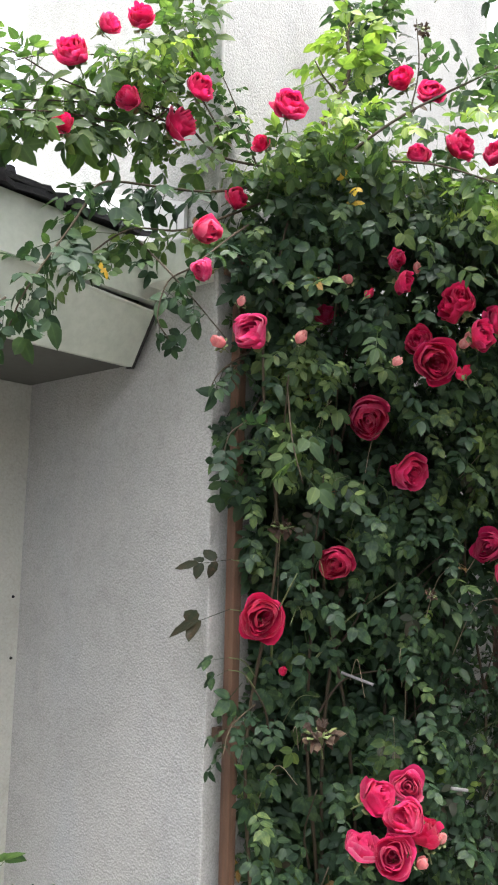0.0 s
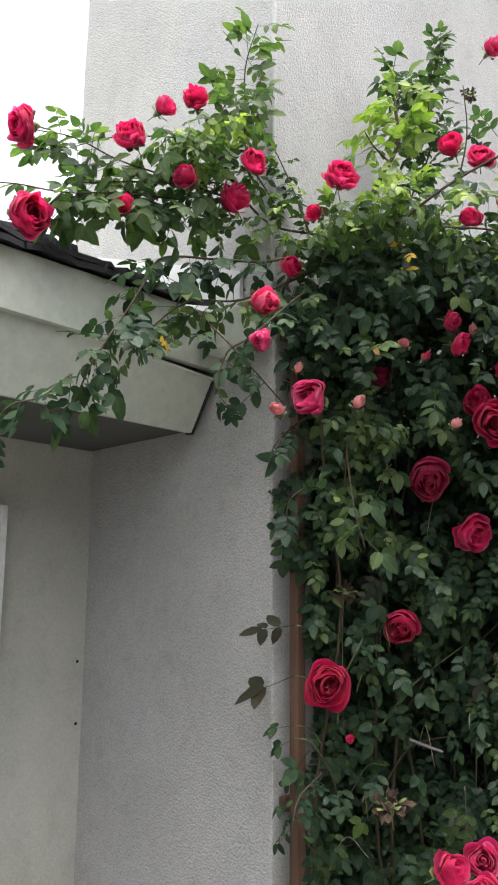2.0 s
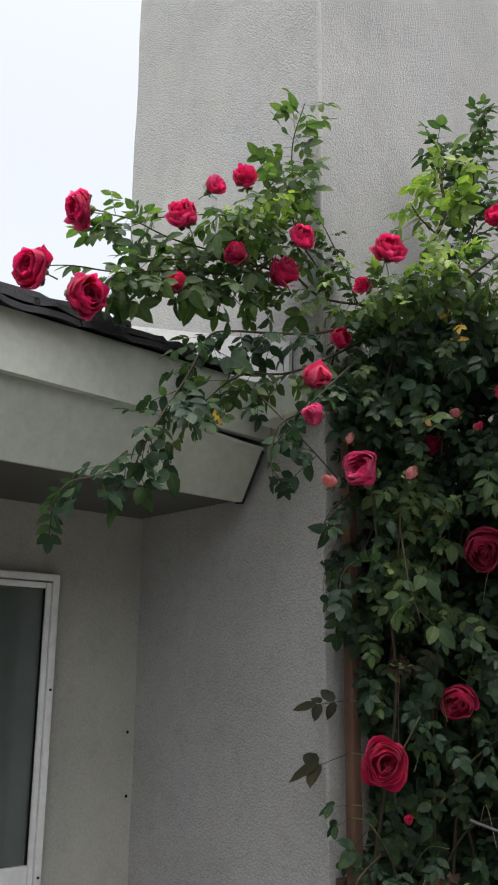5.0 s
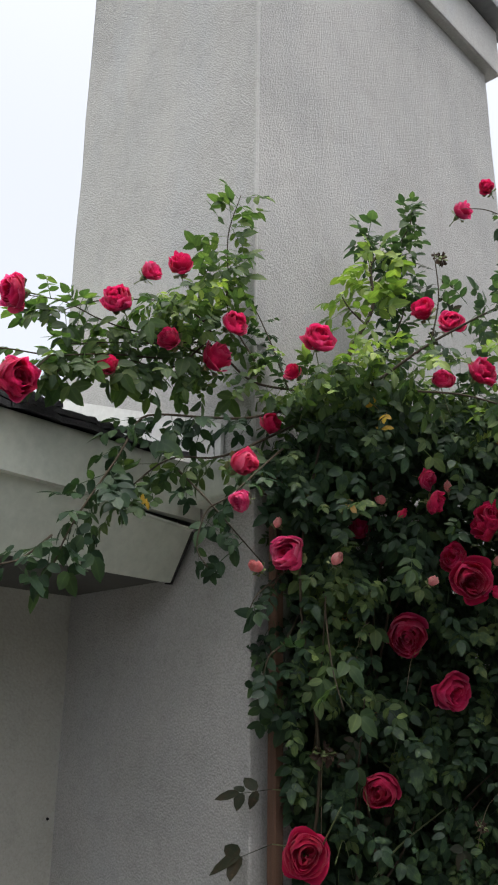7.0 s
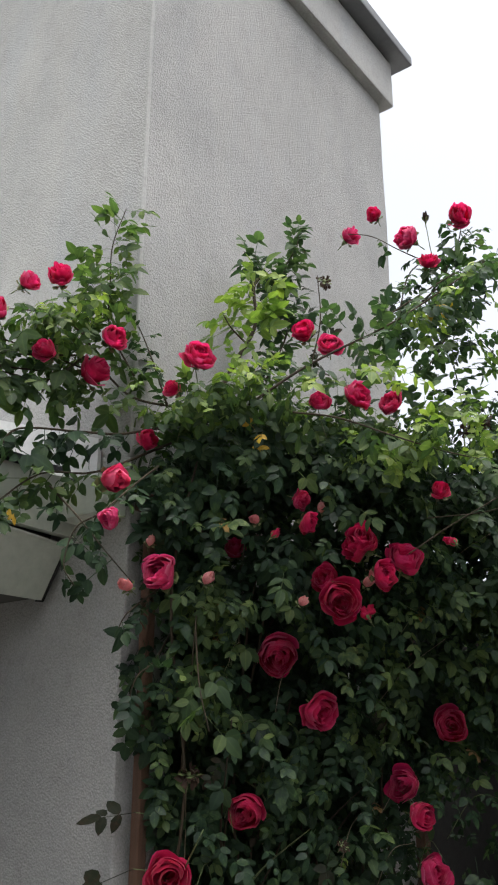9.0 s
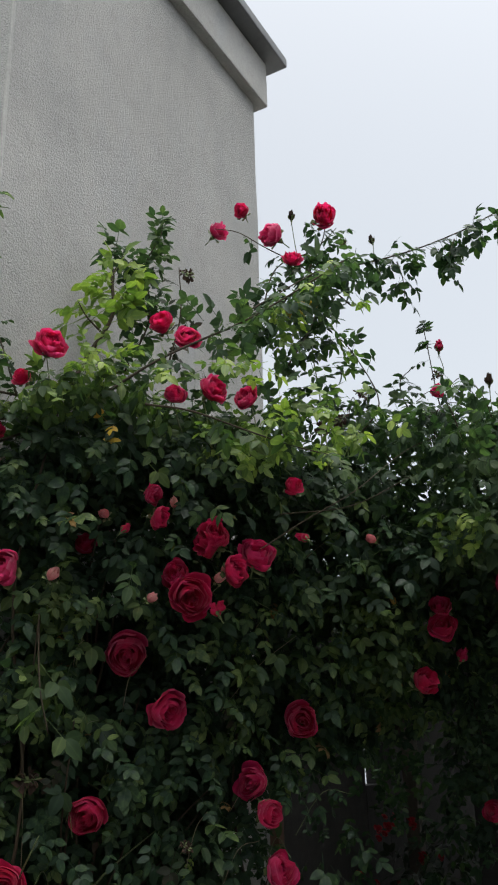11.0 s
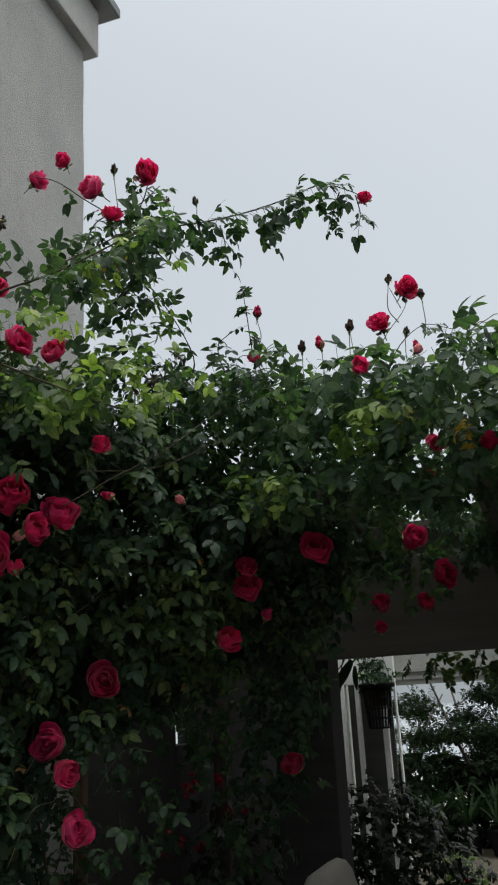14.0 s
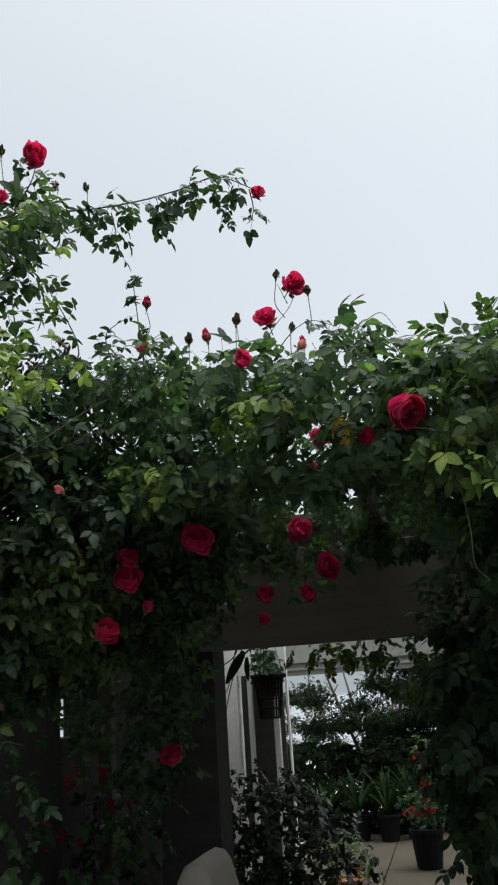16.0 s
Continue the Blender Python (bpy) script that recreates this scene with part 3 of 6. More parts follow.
# which way the most open blooms lean, away from straight at the garden path
LEANS = {(-0.7, 2.8, 2.21): (0.1, -0.2, 0.5), (-0.47, 2.83, 2.32): (0.25, -0.2, 0.45), (-1.44, 1.69, 1.57): (0, 0, 0.1), (-1.44, 1.63, 2.29): (-0.35, -0.36, 0.3), (-1.36, 1.89, 1.71): (-0.1, -0.1, -0.15), (-1.31, 1.97, 2.1): (0.05, 0, -0.1), (-1.22, 2.03, 1.96): (0.35, 0.36, -0.25),
         (-1.1, 1.96, 2.23): (0, 0, -0.1), (-1.15, 1.97, 2.29): (-0.4, -0.4, 0.5), (-0.99, 2.12, 2.35): (0.25, 0.25, 0.8), (-1.05, 2.12, 2.32): (-0.45, -0.45, 0.1), (-1.06, 2.5, 1.93): (0.1, 0, 0.15),
         (-1.74, 0.93, 2.89): (-0.75, -0.78, 0.1), (-1.7, 0.8, 2.67): (-0.5, -0.5, 0.25), (-1.69, 0.93, 2.64): (0.3, 0.3, 0.2), (-0.61, 3.42, 2.42): (0.1, 0, 0.75), (-0.85, 3.25, 2.28): (0, 0, 0.75)}


def bloom(parent, x, y, z, width, kind):
    r = random.Random(int(x * 100) * 31 + int(y * 100) * 17 + int(z * 100))
    tip = -0.9 if kind == "d" else 0.75 if z > 2.5 else 0.1
    kind = WORDS[kind]
    me = r.choice(ROSES[kind])
    to_path = (Vector((0.1, 0.0, 1.75)) - Vector((x, y, z))).normalized()
    upright = kind in ("bud", "pale", "green", "half", "dry")
    face = to_path * (0.35 if upright else 0.9) + Vector((r.uniform(-0.75, 0.75), r.uniform(-0.75, 0.75), r.uniform(0.4, 1.0) if upright else tip + r.uniform(-0.35, 0.35)))
    if kind in ("green", "bud") and z > 2.6:
        face = to_path * 0.15 + Vector((r.uniform(-0.25, 0.25), r.uniform(-0.25, 0.25), 1.0))
    if (x, y, z) in LEANS:
        face = to_path * 0.9 + Vector(LEANS[(x, y, z)])
    if face.normalized().dot(to_path) < 0.25 and kind not in ("green", "bud"):
        face += to_path * 0.7
    ob = part(me.name, me, None, parent)
    q = face.to_track_quat("Z", "Y")
    sc = width * (1.2 if kind in ("half", "dry", "pink") else 1.05 if kind == "pale" else 0.85 if upright else 0.82)
    ob.matrix_basis = Matrix.LocRotScale((x, y, z), q @ Euler((0, 0, r.uniform(0, 6))).to_quaternion(), Vector((sc * r.uniform(0.92, 1.08), sc * r.uniform(0.92, 1.08), sc * r.uniform(0.88, 1.1))))
    ob.location = Vector((x, y, z)) - (q @ Vector((0, 0, 0.25 if not upright else 0.45))) * sc
    if (2.6 < z < 2.95 and x > -1.5) or (kind in ("green", "bud") and z > 2.6):
        foot = ob.location - (q @ Vector((0, 0, 0.2))) * sc
        drop = r.uniform(0.09, 0.15)
        bend = [foot, foot + Vector((r.uniform(-0.01, 0.01), 0.01, -drop * 0.6)), foot + Vector((r.uniform(-0.02, 0.02), 0.02, -drop))]
        part("stalk", tube(smooth_path(bend, 4), 0.0014, 0.002, 5), BARK_GREEN, parent, smooth=True)
    c = part("calyx", CALYX_HIGH if kind in ("green", "bud") else CALYX_MID if kind == "pale" else CALYX_LOW, None, ob)
    return ob


# ---- ground and house ----
CX, CY, CB, CR = -1.62, 1.68, -2.64, 3.38      # chimney: front corner, back edge, far edge
WX = -2.47                                     # face of the house wall

ground = new("ground", finish("ground", box(-150, 150, -150, 26, -0.6, -0.05, 0), GRAVEL))
tagged(ground, "gravel ground round the house, made pale to bounce light up", "ground", kind="structure")
# Unseen wall, added only to cut low sky light behind the viewpoint.
south_blocker = new("wall_garden", finish("wall_garden", box(-2.4, 3.6, -3.2, -3.0, -0.05, 2.2, 0.01), BOARD_DARK))
tagged(south_blocker, "unseen dark wall added to block low sky light from the south", "wall", kind="structure")
water = new("water", finish("water", box(-900, 900, 26.01, 2500, -3.0, -2.0, 0), WATER))
tagged(water, "pale distant water under haze", "water", kind="structure")
# Added glowing sheet; the sky alone is too dark this low.
haze = new("backdrop", finish("backdrop", box(-900, 900, 1800, 1802, -20, 260, 0), HORIZON_GLOW))
tagged(haze, "glowing sheet added for the bright low sky over the far water", "backdrop", kind="structure")
# Added out of view; its height sets how dark hedge and eave wall get.
east_blocker = new("wall_east", finish("wall_east", box(3.4, 3.6, -2.99, 9.0, -0.05, 4.0, 0.01), BOARD_DARK))
tagged(east_blocker, "unseen dark wall added to block low sky light from the east", "wall", kind="structure")
patio = new("patio", None)
tagged(patio, "worn concrete patio slabs with open joints, shade put into their colour", "patio", kind="structure")
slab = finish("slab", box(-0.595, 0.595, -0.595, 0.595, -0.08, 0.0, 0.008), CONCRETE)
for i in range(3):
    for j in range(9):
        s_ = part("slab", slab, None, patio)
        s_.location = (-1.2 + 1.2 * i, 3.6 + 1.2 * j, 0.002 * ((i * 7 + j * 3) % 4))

wall = new("wall_house", finish("wall_house", box(WX - 0.25, WX, -6.0, CY + 0.004, -0.05, 2.7, 0), STUCCO_WALL))
tagged(wall, "pale grey painted stucco house wall under the eave", "wall", kind="structure")

chimney = thing("chimney", "tall broad white stucco chimney with a stepped crown", "chimney", at=((CX + CB) / 2, (CY + CR) / 2, 0))
shaft = bmesh.new()
bmesh.ops.create_cube(shaft, size=1.0, matrix=Matrix.Translation(((CX + CB) / 2, (CY + CR) / 2, 2.55)) @ Matrix.Diagonal((CX - CB, CR - CY, 5.1, 1)))
bmesh.ops.subdivide_edges(shaft, edges=[e for e in shaft.edges if abs(e.verts[0].co.z - e.verts[1].co.z) > 1], cuts=40)
upright = [e for e in shaft.edges if abs(e.verts[0].co.z - e.verts[1].co.z) > 0.05 and abs(e.verts[0].co.x - e.verts[1].co.x) < 1e-4]
bmesh.ops.bevel(shaft, geom=upright, offset=0.006, segments=2, profile=0.5, affect="EDGES")
bmesh.ops.recalc_face_normals(shaft, faces=shaft.faces[:])
for v in shaft.verts:
    k = 0.006 * noise.noise(Vector((v.co.x, v.co.y, v.co.z * 3)))
    v.co.x += k
    v.co.y += k
part("shaft", shaft, STUCCO, chimney, "white rough-cast stucco shaft")
bead = [Vector((CX - 0.004 + 0.0016 * noise.noise(Vector((0, 3, k * 0.9))), CY + 0.004, 2.66 + 0.04 * k)) for k in range(61)]
part("corner_bead", tube(bead, 0.0072, 0.0072, 8), STUCCO_CROWN, chimney, "plastered corner bead, slightly proud", smooth=True)
part("crown", box(CB - 0.06, CX + 0.052, CY - 0.05, CR + 0.06, 5.075, 5.36, 0.014), STUCCO_CROWN, chimney, "smooth grey-white stucco crown band")
part("cap", box(CB - 0.15, CX + 0.138, CY - 0.138, CR + 0.14, 5.362, 5.42, 0.01), METAL, chimney, "dark grey sheet metal cap")

# roof over the entrance: slope 17 degrees, rising towards the back
EAVE, RISE = -1.83, 0.31


def roof_z(x):
    return 2.64 + (EAVE - x) * RISE


roof = thing("entrance_roof", "low shingled roof with grey-green fascia boards", "roof", kind="structure", at=(-2.0, -2.0, 2.3))
Y0 = -6.0
part("roof_deck", prism([(EAVE - 0.02, 2.60), (EAVE - 0.02, 2.625), (-4.4, roof_z(-4.4) - 0.02), (-4.4, roof_z(-4.4) - 0.06), (CB - 0.02, 2.72)], "y", Y0, CY - 0.004), BOARD, roof)
upper = prism([(EAVE, 2.447), (EAVE, 2.615), (EAVE - 0.03, 2.62), (EAVE - 0.03, 2.447)], "y", Y0, CY - 0.006)
bmesh.ops.bisect_plane(upper, geom=upper.verts[:] + upper.edges[:] + upper.faces[:], plane_co=(0, 0.3, 0), plane_no=(0, 1, 0))
for v in upper.verts:
    if v.co.z < 2.5 and v.co.y < 0.4:
        v.co.z += 0.02
part("upper_fascia", upper, BOARD, roof, "upper grey-green painted fascia board")
low = bmesh.new()
prev = None
for y, drop, out in ((Y0, -0.03, 0), (0.3, -0.03, 0), (1.0, -0.01, 0), (1.18, 0.002, 0), (1.3, 0.011, 0.002), (1.42, 0.022, 0.005), (1.55, 0.033, 0.009), (CY - 0.03, 0.041, 0.012)):
    row = [low.verts.new(q) for q in ((-1.925, y, 2.27), (-1.852 + out, y, 2.455 - drop), (-1.843 + out, y, 2.459 - drop), (-1.843 + out, y, 2.463 - drop), (-1.875, y, 2.472 - drop), (-1.955, y, 2.275))]
    if prev:
        for n_ in range(6):
            low.faces.new((prev[n_], prev[(n_ + 1) % 6], row[(n_ + 1) % 6], row[n_]))
    else:
        low.faces.new(row)
    prev = row
low.faces.new(prev[::-1])
bmesh.ops.recalc_face_normals(low, faces=low.faces[:])
part("lower_fascia", low, BOARD, roof, "leaning lower grey-green fascia board, sprung open at its end")
# Solid dark strip draws the gap's shade, since lit stucco shows through.
part("joint", prism([(-1.926, 2.266), (-1.836, 2.412), (-1.86, 2.425), (-1.955, 2.27)], "y", CY - 0.0285, CY - 0.021), BOARD_SHADE, roof, "near-black strip standing in for the shaded gap at the board's end")
part("rotten_backing", box(-1.935, -1.905, 0.9, CY - 0.03, 2.43, 2.60, 0.003), BOARD_DARK, roof, "dark board behind the open joint")
part("soffit", box(WX + 0.002, -1.945, Y0, CY - 0.006, 2.285, 2.30, 0), SOFFIT, roof, "boarded soffit with the eave's shade put into its colour")
part("end_block", box(-1.80, CX - 0.004, CY - 0.10, CY - 0.003, 2.475, 2.585, 0.006), BOARD, roof, "short grey-green board end against the chimney")


def shingle(x, z, y0, y1, seed):
    """A worn felt shingle with a ragged front edge."""
    r = random.Random(seed)
    bm = bmesh.new()
    prev = None
    for k in range(9):
        y = y0 + (y1 - y0) * k / 8
        e, h = r.uniform(-0.014, 0.008), r.uniform(-0.005, 0.005)
        row = [bm.verts.new(q) for q in ((x + e, y, z + h), (x + e - 0.006, y, z + h + 0.019), (x - 0.42, y, z + 0.019 + 0.42 * RISE), (x - 0.42, y, z + 0.42 * RISE))]
        if prev:
            for n in range(4):
                bm.faces.new((prev[n], prev[(n + 1) % 4], row[(n + 1) % 4], row[n]))
        else:
            bm.faces.new(row)
        prev = row
    bm.faces.new(prev[::-1])
    bmesh.ops.recalc_face_normals(bm, faces=bm.faces[:])
    return bm


for i in range(24):
    ya = CY - 0.08 - 0.31 * i
    r_ = random.Random(40 + i)
    for layer in range(3):
        x_out = EAVE + 0.035 - 0.022 * layer + r_.uniform(-0.012, 0.012)
        zo = roof_z(x_out) - 0.016 + 0.019 * layer + r_.uniform(0, 0.006)
        off = 0.1 * layer + r_.uniform(-0.02, 0.02)
        part("shingle", shingle(x_out, zo, ya - 0.302 - off, min(ya - off, CY - 0.07 - 0.22 * layer), 100 * i + layer), SHINGLE, roof)
fl = prism([(CB + 0.002, roof_z(CB) - 0.02), (CB + 0.002, 3.05), (CX - 0.12, 2.735), (CX - 0.12, 2.60)], "y", CY - 0.016, CY - 0.003)
part("flashing", fl, FLASH, chimney, "white painted flashing along the roof line")

# glazed door in the house wall
DY0, DY1, DT = 0.445, 1.352, 2.066
JB, ST = 0.022, 0.018                          # widths of jamb and stile
door = thing("door_1", "white framed glazed storm door, closed", "door", kind="structure", at=(WX, 0.9, 0))
part("frame_jamb", box(WX + 0.002, WX + 0.035, DY1 - JB, DY1, 0.0, DT, 0.004), WHITE, door, "white painted jamb")
part("frame_jamb", box(WX + 0.002, WX + 0.035, DY0, DY0 + JB, 0.0, DT, 0.004), WHITE, door)
part("frame_head", box(WX + 0.002, WX + 0.037, DY0 + JB + 0.001, DY1 - JB - 0.001, DT - 0.022, DT, 0.004), WHITE, door)
A, B = DY0 + JB + 0.002, DY1 - JB - 0.002
leaf_ = part("door_leaf", box(WX + 0.004, WX + 0.028, B - ST, B, 0.02, DT - 0.026, 0.004), WHITE, door)
part("stile", box(WX + 0.004, WX + 0.028, A, A + ST, 0.02, DT - 0.026, 0.004), WHITE, leaf_)
part("top_rail", box(WX + 0.004, WX + 0.028, A + ST + 0.001, B - ST - 0.001, DT - 0.044, DT - 0.026, 0.003), WHITE, leaf_)
part("mid_rail", box(WX + 0.004, WX + 0.030, A + ST + 0.001, B - ST - 0.001, 1.165, 1.235, 0.004), WHITE, leaf_)
part("bottom_rail", box(WX + 0.004, WX + 0.030, A + ST + 0.001, B - ST - 0.001, 0.02, 0.2, 0.004), WHITE, leaf_)
for a, b in ((1.236, DT - 0.045), (0.201, 1.164)):
    g_ = part("pane", box(WX + 0.016, WX + 0.020, A + ST + 0.001, B - ST - 0.001, a, b, 0), GLASS, leaf_, "clear glass pane")
    g_.visible_shadow = False
    part("gasket", box(WX + 0.0205, WX + 0.0235, B - ST - 0.007, B - ST - 0.001, a, b, 0), BLACK, leaf_, "black rubber gasket")
for z in (1.72, 1.20, 0.6):
    for y in (DY1 - 0.011,):
        part("screw", lathe([(0.004, 0), (0.004, 0.003)], 8, (0, 0, 0)), BLACK, door).matrix_basis = pose(WX + 0.035, y, z, 0, 90, 0)
inner = part("inner_door", box(WX + 0.003, WX + 0.006, A + ST, B - ST, 0.2, DT - 0.05, 0), INNER, door, "dim grey panelled inner door behind the glass")
for k in range(7):
    for y0, y1 in ((A + 0.1, A + 0.4), (A + 0.46, B - 0.13)):
        z = 0.3 + 0.24 * k
        part("panel", box(WX + 0.0062, WX + 0.011, y0, y1, z, z + 0.21, 0.002), INNER, inner)
nails = thing("wall_screws", "small dark screws in the stucco wall", "screws", at=(WX, 1.55, 1.5))
for y, z in ((1.655, 1.585), (1.66, 1.39)):
    part("screw", lathe([(0.005, 0), (0.004, 0.004)], 8), BLACK, nails).matrix_basis = pose(WX, y, z, 0, 90, 0)

# trellis on the chimney's side
trellis = thing("trellis", "red-brown wooden trellis frame with wires", "trellis", at=(-1.55, 2.4, 0))
part("post", box(-1.580, -1.550, 1.705, 1.735, 0, 2.6, 0.004), WOOD, trellis, "weathered red-brown corner post")
part("post", box(-1.585, -1.545, 3.25, 3.295, 0, 2.6, 0.005), WOOD, trellis)
for z in (0.55, 1.25, 1.95, 2.5):
    part("rail", box(-1.612, -1.588, 1.70, 3.29, z, z + 0.035, 0.003), WOOD, trellis)
for k in range(9):
    z = 0.7 + 0.22 * k
    part("wire", tube([Vector((-1.57, 1.72, z)), Vector((-1.565, 2.5, z - 0.01)), Vector((-1.57, 3.28, z))], 0.0015, 0.0015, 5), WIRE, trellis)

# pergola over the passage
pergola = thing("pergola", "dark-stained wooden pergola under the rose canopy", "pergola", at=(0.3, 3.8, 0))
part("beam", box(-1.55, 2.6, 3.80, 3.86, 2.015, 2.42, 0.006), BOARD_DARK, pergola, "deep dark fascia beam across the passage")
# Coloured near-black so its side towards the passage stays in shade.
part("post", box(-0.97, -0.715, 3.87, 4.07, 0, 2.4, 0.008), BOARD_SHADE, pergola)
part("post", box(-1.535, -1.465, 4.6, 4.67, 0, 2.4, 0.006), TRUNK, pergola, "grey weathered inner post")
part("post", box(0.72, 0.92, 3.87, 4.07, 0, 2.4, 0.008), BOARD_DARK, pergola)
for k in range(9):
    x = -1.4 + 0.48 * k
    part("rafter", box(x, x + 0.05, 2.75, 6.4, 2.425, 2.55, 0.004), BOARD_DARK, pergola)
for k in range(17):
    y = 3.90 + 0.145 * k
    part("batten", box(-1.55, 2.6, y, y + 0.135, 2.552, 2.58, 0.003), BOARD_DARK, pergola)
part("rear_beam", box(-1.55, 2.6, 6.4, 6.46, 2.2, 2.42, 0.006), BOARD_DARK, pergola)
# Side wall coloured near-black to stand for the passage's deep shade.
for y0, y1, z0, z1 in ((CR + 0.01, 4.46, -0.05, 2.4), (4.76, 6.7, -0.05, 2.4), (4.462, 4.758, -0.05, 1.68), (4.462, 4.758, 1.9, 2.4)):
    side = new("wall_side", finish("wall_side", box(-1.80, -1.68, y0, y1, z0, z1, 0.004), BOARD_SHADE))
    tagged(side, "passage side wall with a small opening, shade put into its colour", "wall", kind="structure")

# glazed garden door beyond the passage
backwall = new("wall_far", finish("wall_far", box(-2.6, -1.465, 6.97, 9.3, -0.05, 2.5, 0.006), STUCCO_WALL))
tagged(backwall, "stucco end wall of the house beyond the passage", "wall", kind="structure")
glazed = thing("door_2", "white framed glazed garden door beyond the passage", "door", kind="structure", at=(-1.25, 7.1, 0))
part("corner_post", box(-1.46, -1.365, 7.05, 7.15, 0, 2.5, 0.012), WHITE, glazed, "white corner post")
part("head", box(-1.364, -0.97, 7.06, 7.13, 1.985, 2.2, 0.006), WHITE, glazed)
for x0, x1, top in ((-1.29, -1.255, 1.984), (-1.095, -1.05, 1.984), (-0.985, -0.97, 1.984)):
    part("stile", box(x0, x1, 7.07, 7.12, 0.12, top, 0.005), WHITE, glazed)
part("bottom_rail", box(-1.364, -0.97, 7.065, 7.125, 0.0, 0.119, 0.005), WHITE, glazed)
for x0, x1 in ((-1.364, -1.291), (-1.254, -1.096), (-1.049, -0.986)):
    g_ = part("pane", box(x0, x1, 7.094, 7.1, 0.12, 1.984, 0), GLASS, glazed, "glass pane with garden reflections")
    g_.visible_shadow = False
# Added dark panel stands for the room's darkness behind the panes.
part("blind", box(-1.364, -1.03, 7.20, 7.22, 0.0, 1.984, 0), BOARD_DARK, glazed, "dark panel added for the unlit room behind the glass")
veranda = thing("veranda_beam", "white painted veranda header beam on a slim post", "beam", at=(0, 9.2, 0))
# Beam and mouldings take the greyed white instead of a shading roof.
part("beam", box(-1.45, 1.6, 9.2, 9.3, 2.0, 2.5, 0.006), WHITE_SHADED, veranda)
part("moulding", box(-1.45, 1.6, 9.17, 9.198, 2.12, 2.16, 0.003), WHITE_SHADED, veranda)
part("moulding", box(-1.45, 1.6, 9.18, 9.198, 2.05, 2.075, 0.003), WHITE_SHADED, veranda)
part("post", box(1.45, 1.57, 9.2, 9.3, 0, 1.998, 0.006), WHITE, veranda)

# ---- climbing rose on the trellis ----
# BLOOMS
# blooms: place, width and kind (o open, c cupped, h half open, k pink, b bud, p pale bud, g green bud, w withered)
BLOOM_SETS.append([(-1.44, 1.63, 2.29, 0.122, "m"), (-1.44, 1.69, 1.57, 0.135, "o"), (-1.36, 1.89, 1.71, 0.108, "o"), (-1.31, 1.97, 2.1, 0.13, "o"), (-1.22, 2.03, 1.96, 0.12, "o"), (-1.1, 1.96, 2.23, 0.114, "o"), (-1.15, 1.97, 2.29, 0.091, "c"), (-1.15, 1.88, 2.43, 0.075, "c"), (-1.17, 1.89, 2.5, 0.07, "o"), (-1, 2.01, 2.29, 0.09, "c"), (-1.06, 1.98, 2.37, 0.068, "h"), (-1.46, 1.97, 2.42, 0.059, "h"), (-1.38, 1.38, 2.47, 0.062, "k"), (-1.36, 1.37, 2.37, 0.066, "m")])
BLOOM_SETS.append([(-1.45, 1.52, 2.24, 0.036, "p"), (-1.33, 1.69, 2.27, 0.037, "p"), (-1.48, 1.63, 2.38, 0.03, "p"), (-1.22, 1.83, 2.4, 0.033, "b"), (-1.26, 1.8, 2.44, 0.03, "p"), (-1.16, 1.87, 2.22, 0.029, "p"), (-1.04, 1.99, 2.19, 0.039, "b"), (-1.14, 1.94, 2.48, 0.028, "p"), (-1.05, 2.02, 2.28, 0.033, "p"), (-1.18, 1.8, 1.17, 0.103, "m"), (-1.14, 1.88, 1.19, 0.099, "m"), (-1.09, 1.79, 1.14, 0.109, "m"), (-1.17, 1.74, 1.07, 0.099, "m"), (-1.09, 1.74, 1.07, 0.105, "m")])
BLOOM_SETS.append([(-1.08, 1.86, 1.1, 0.065, "h"), (-1.05, 1.88, 1.09, 0.029, "p"), (-1.06, 1.81, 1.05, 0.031, "p"), (-1.32, 1.76, 1.34, 0.084, "w"), (-1.42, 1.75, 1.83, 0.058, "w"), (-1.13, 2, 1.65, 0.03, "w"), (-1.42, 1.75, 1.44, 0.032, "b"), (-1.06, 2.5, 1.93, 0.122, "o"), (-1.15, 2.35, 1.77, 0.114, "m"), (-1.11, 2.36, 1.69, 0.093, "c"), (-1.1, 2.4, 1.54, 0.109, "m"), (-1.55, 1.52, 2.95, 0.107, "c"), (-1.6, 1.51, 2.86, 0.078, "h"), (-1.67, 1.31, 3.08, 0.056, "h")])
BLOOM_SETS.append([(-1.62, 1.37, 3.11, 0.059, "h"), (-1.68, 1.21, 2.95, 0.1, "o"), (-1.59, 1.32, 2.85, 0.055, "h"), (-1.65, 1.17, 2.74, 0.044, "h"), (-1.74, 0.93, 2.89, 0.112, "o"), (-1.69, 0.93, 2.64, 0.125, "o"), (-1.7, 0.8, 2.67, 0.11, "o"), (-1.35, 1.66, 2.89, 0.099, "o"), (-1.51, 1.63, 2.67, 0.073, "o"), (-1.46, 1.67, 2.83, 0.045, "h"), (-1.18, 1.93, 3.03, 0.061, "h"), (-1.09, 1.93, 2.96, 0.089, "o"), (-1.12, 1.91, 2.78, 0.071, "o"), (-1.02, 1.94, 2.78, 0.089, "c")])
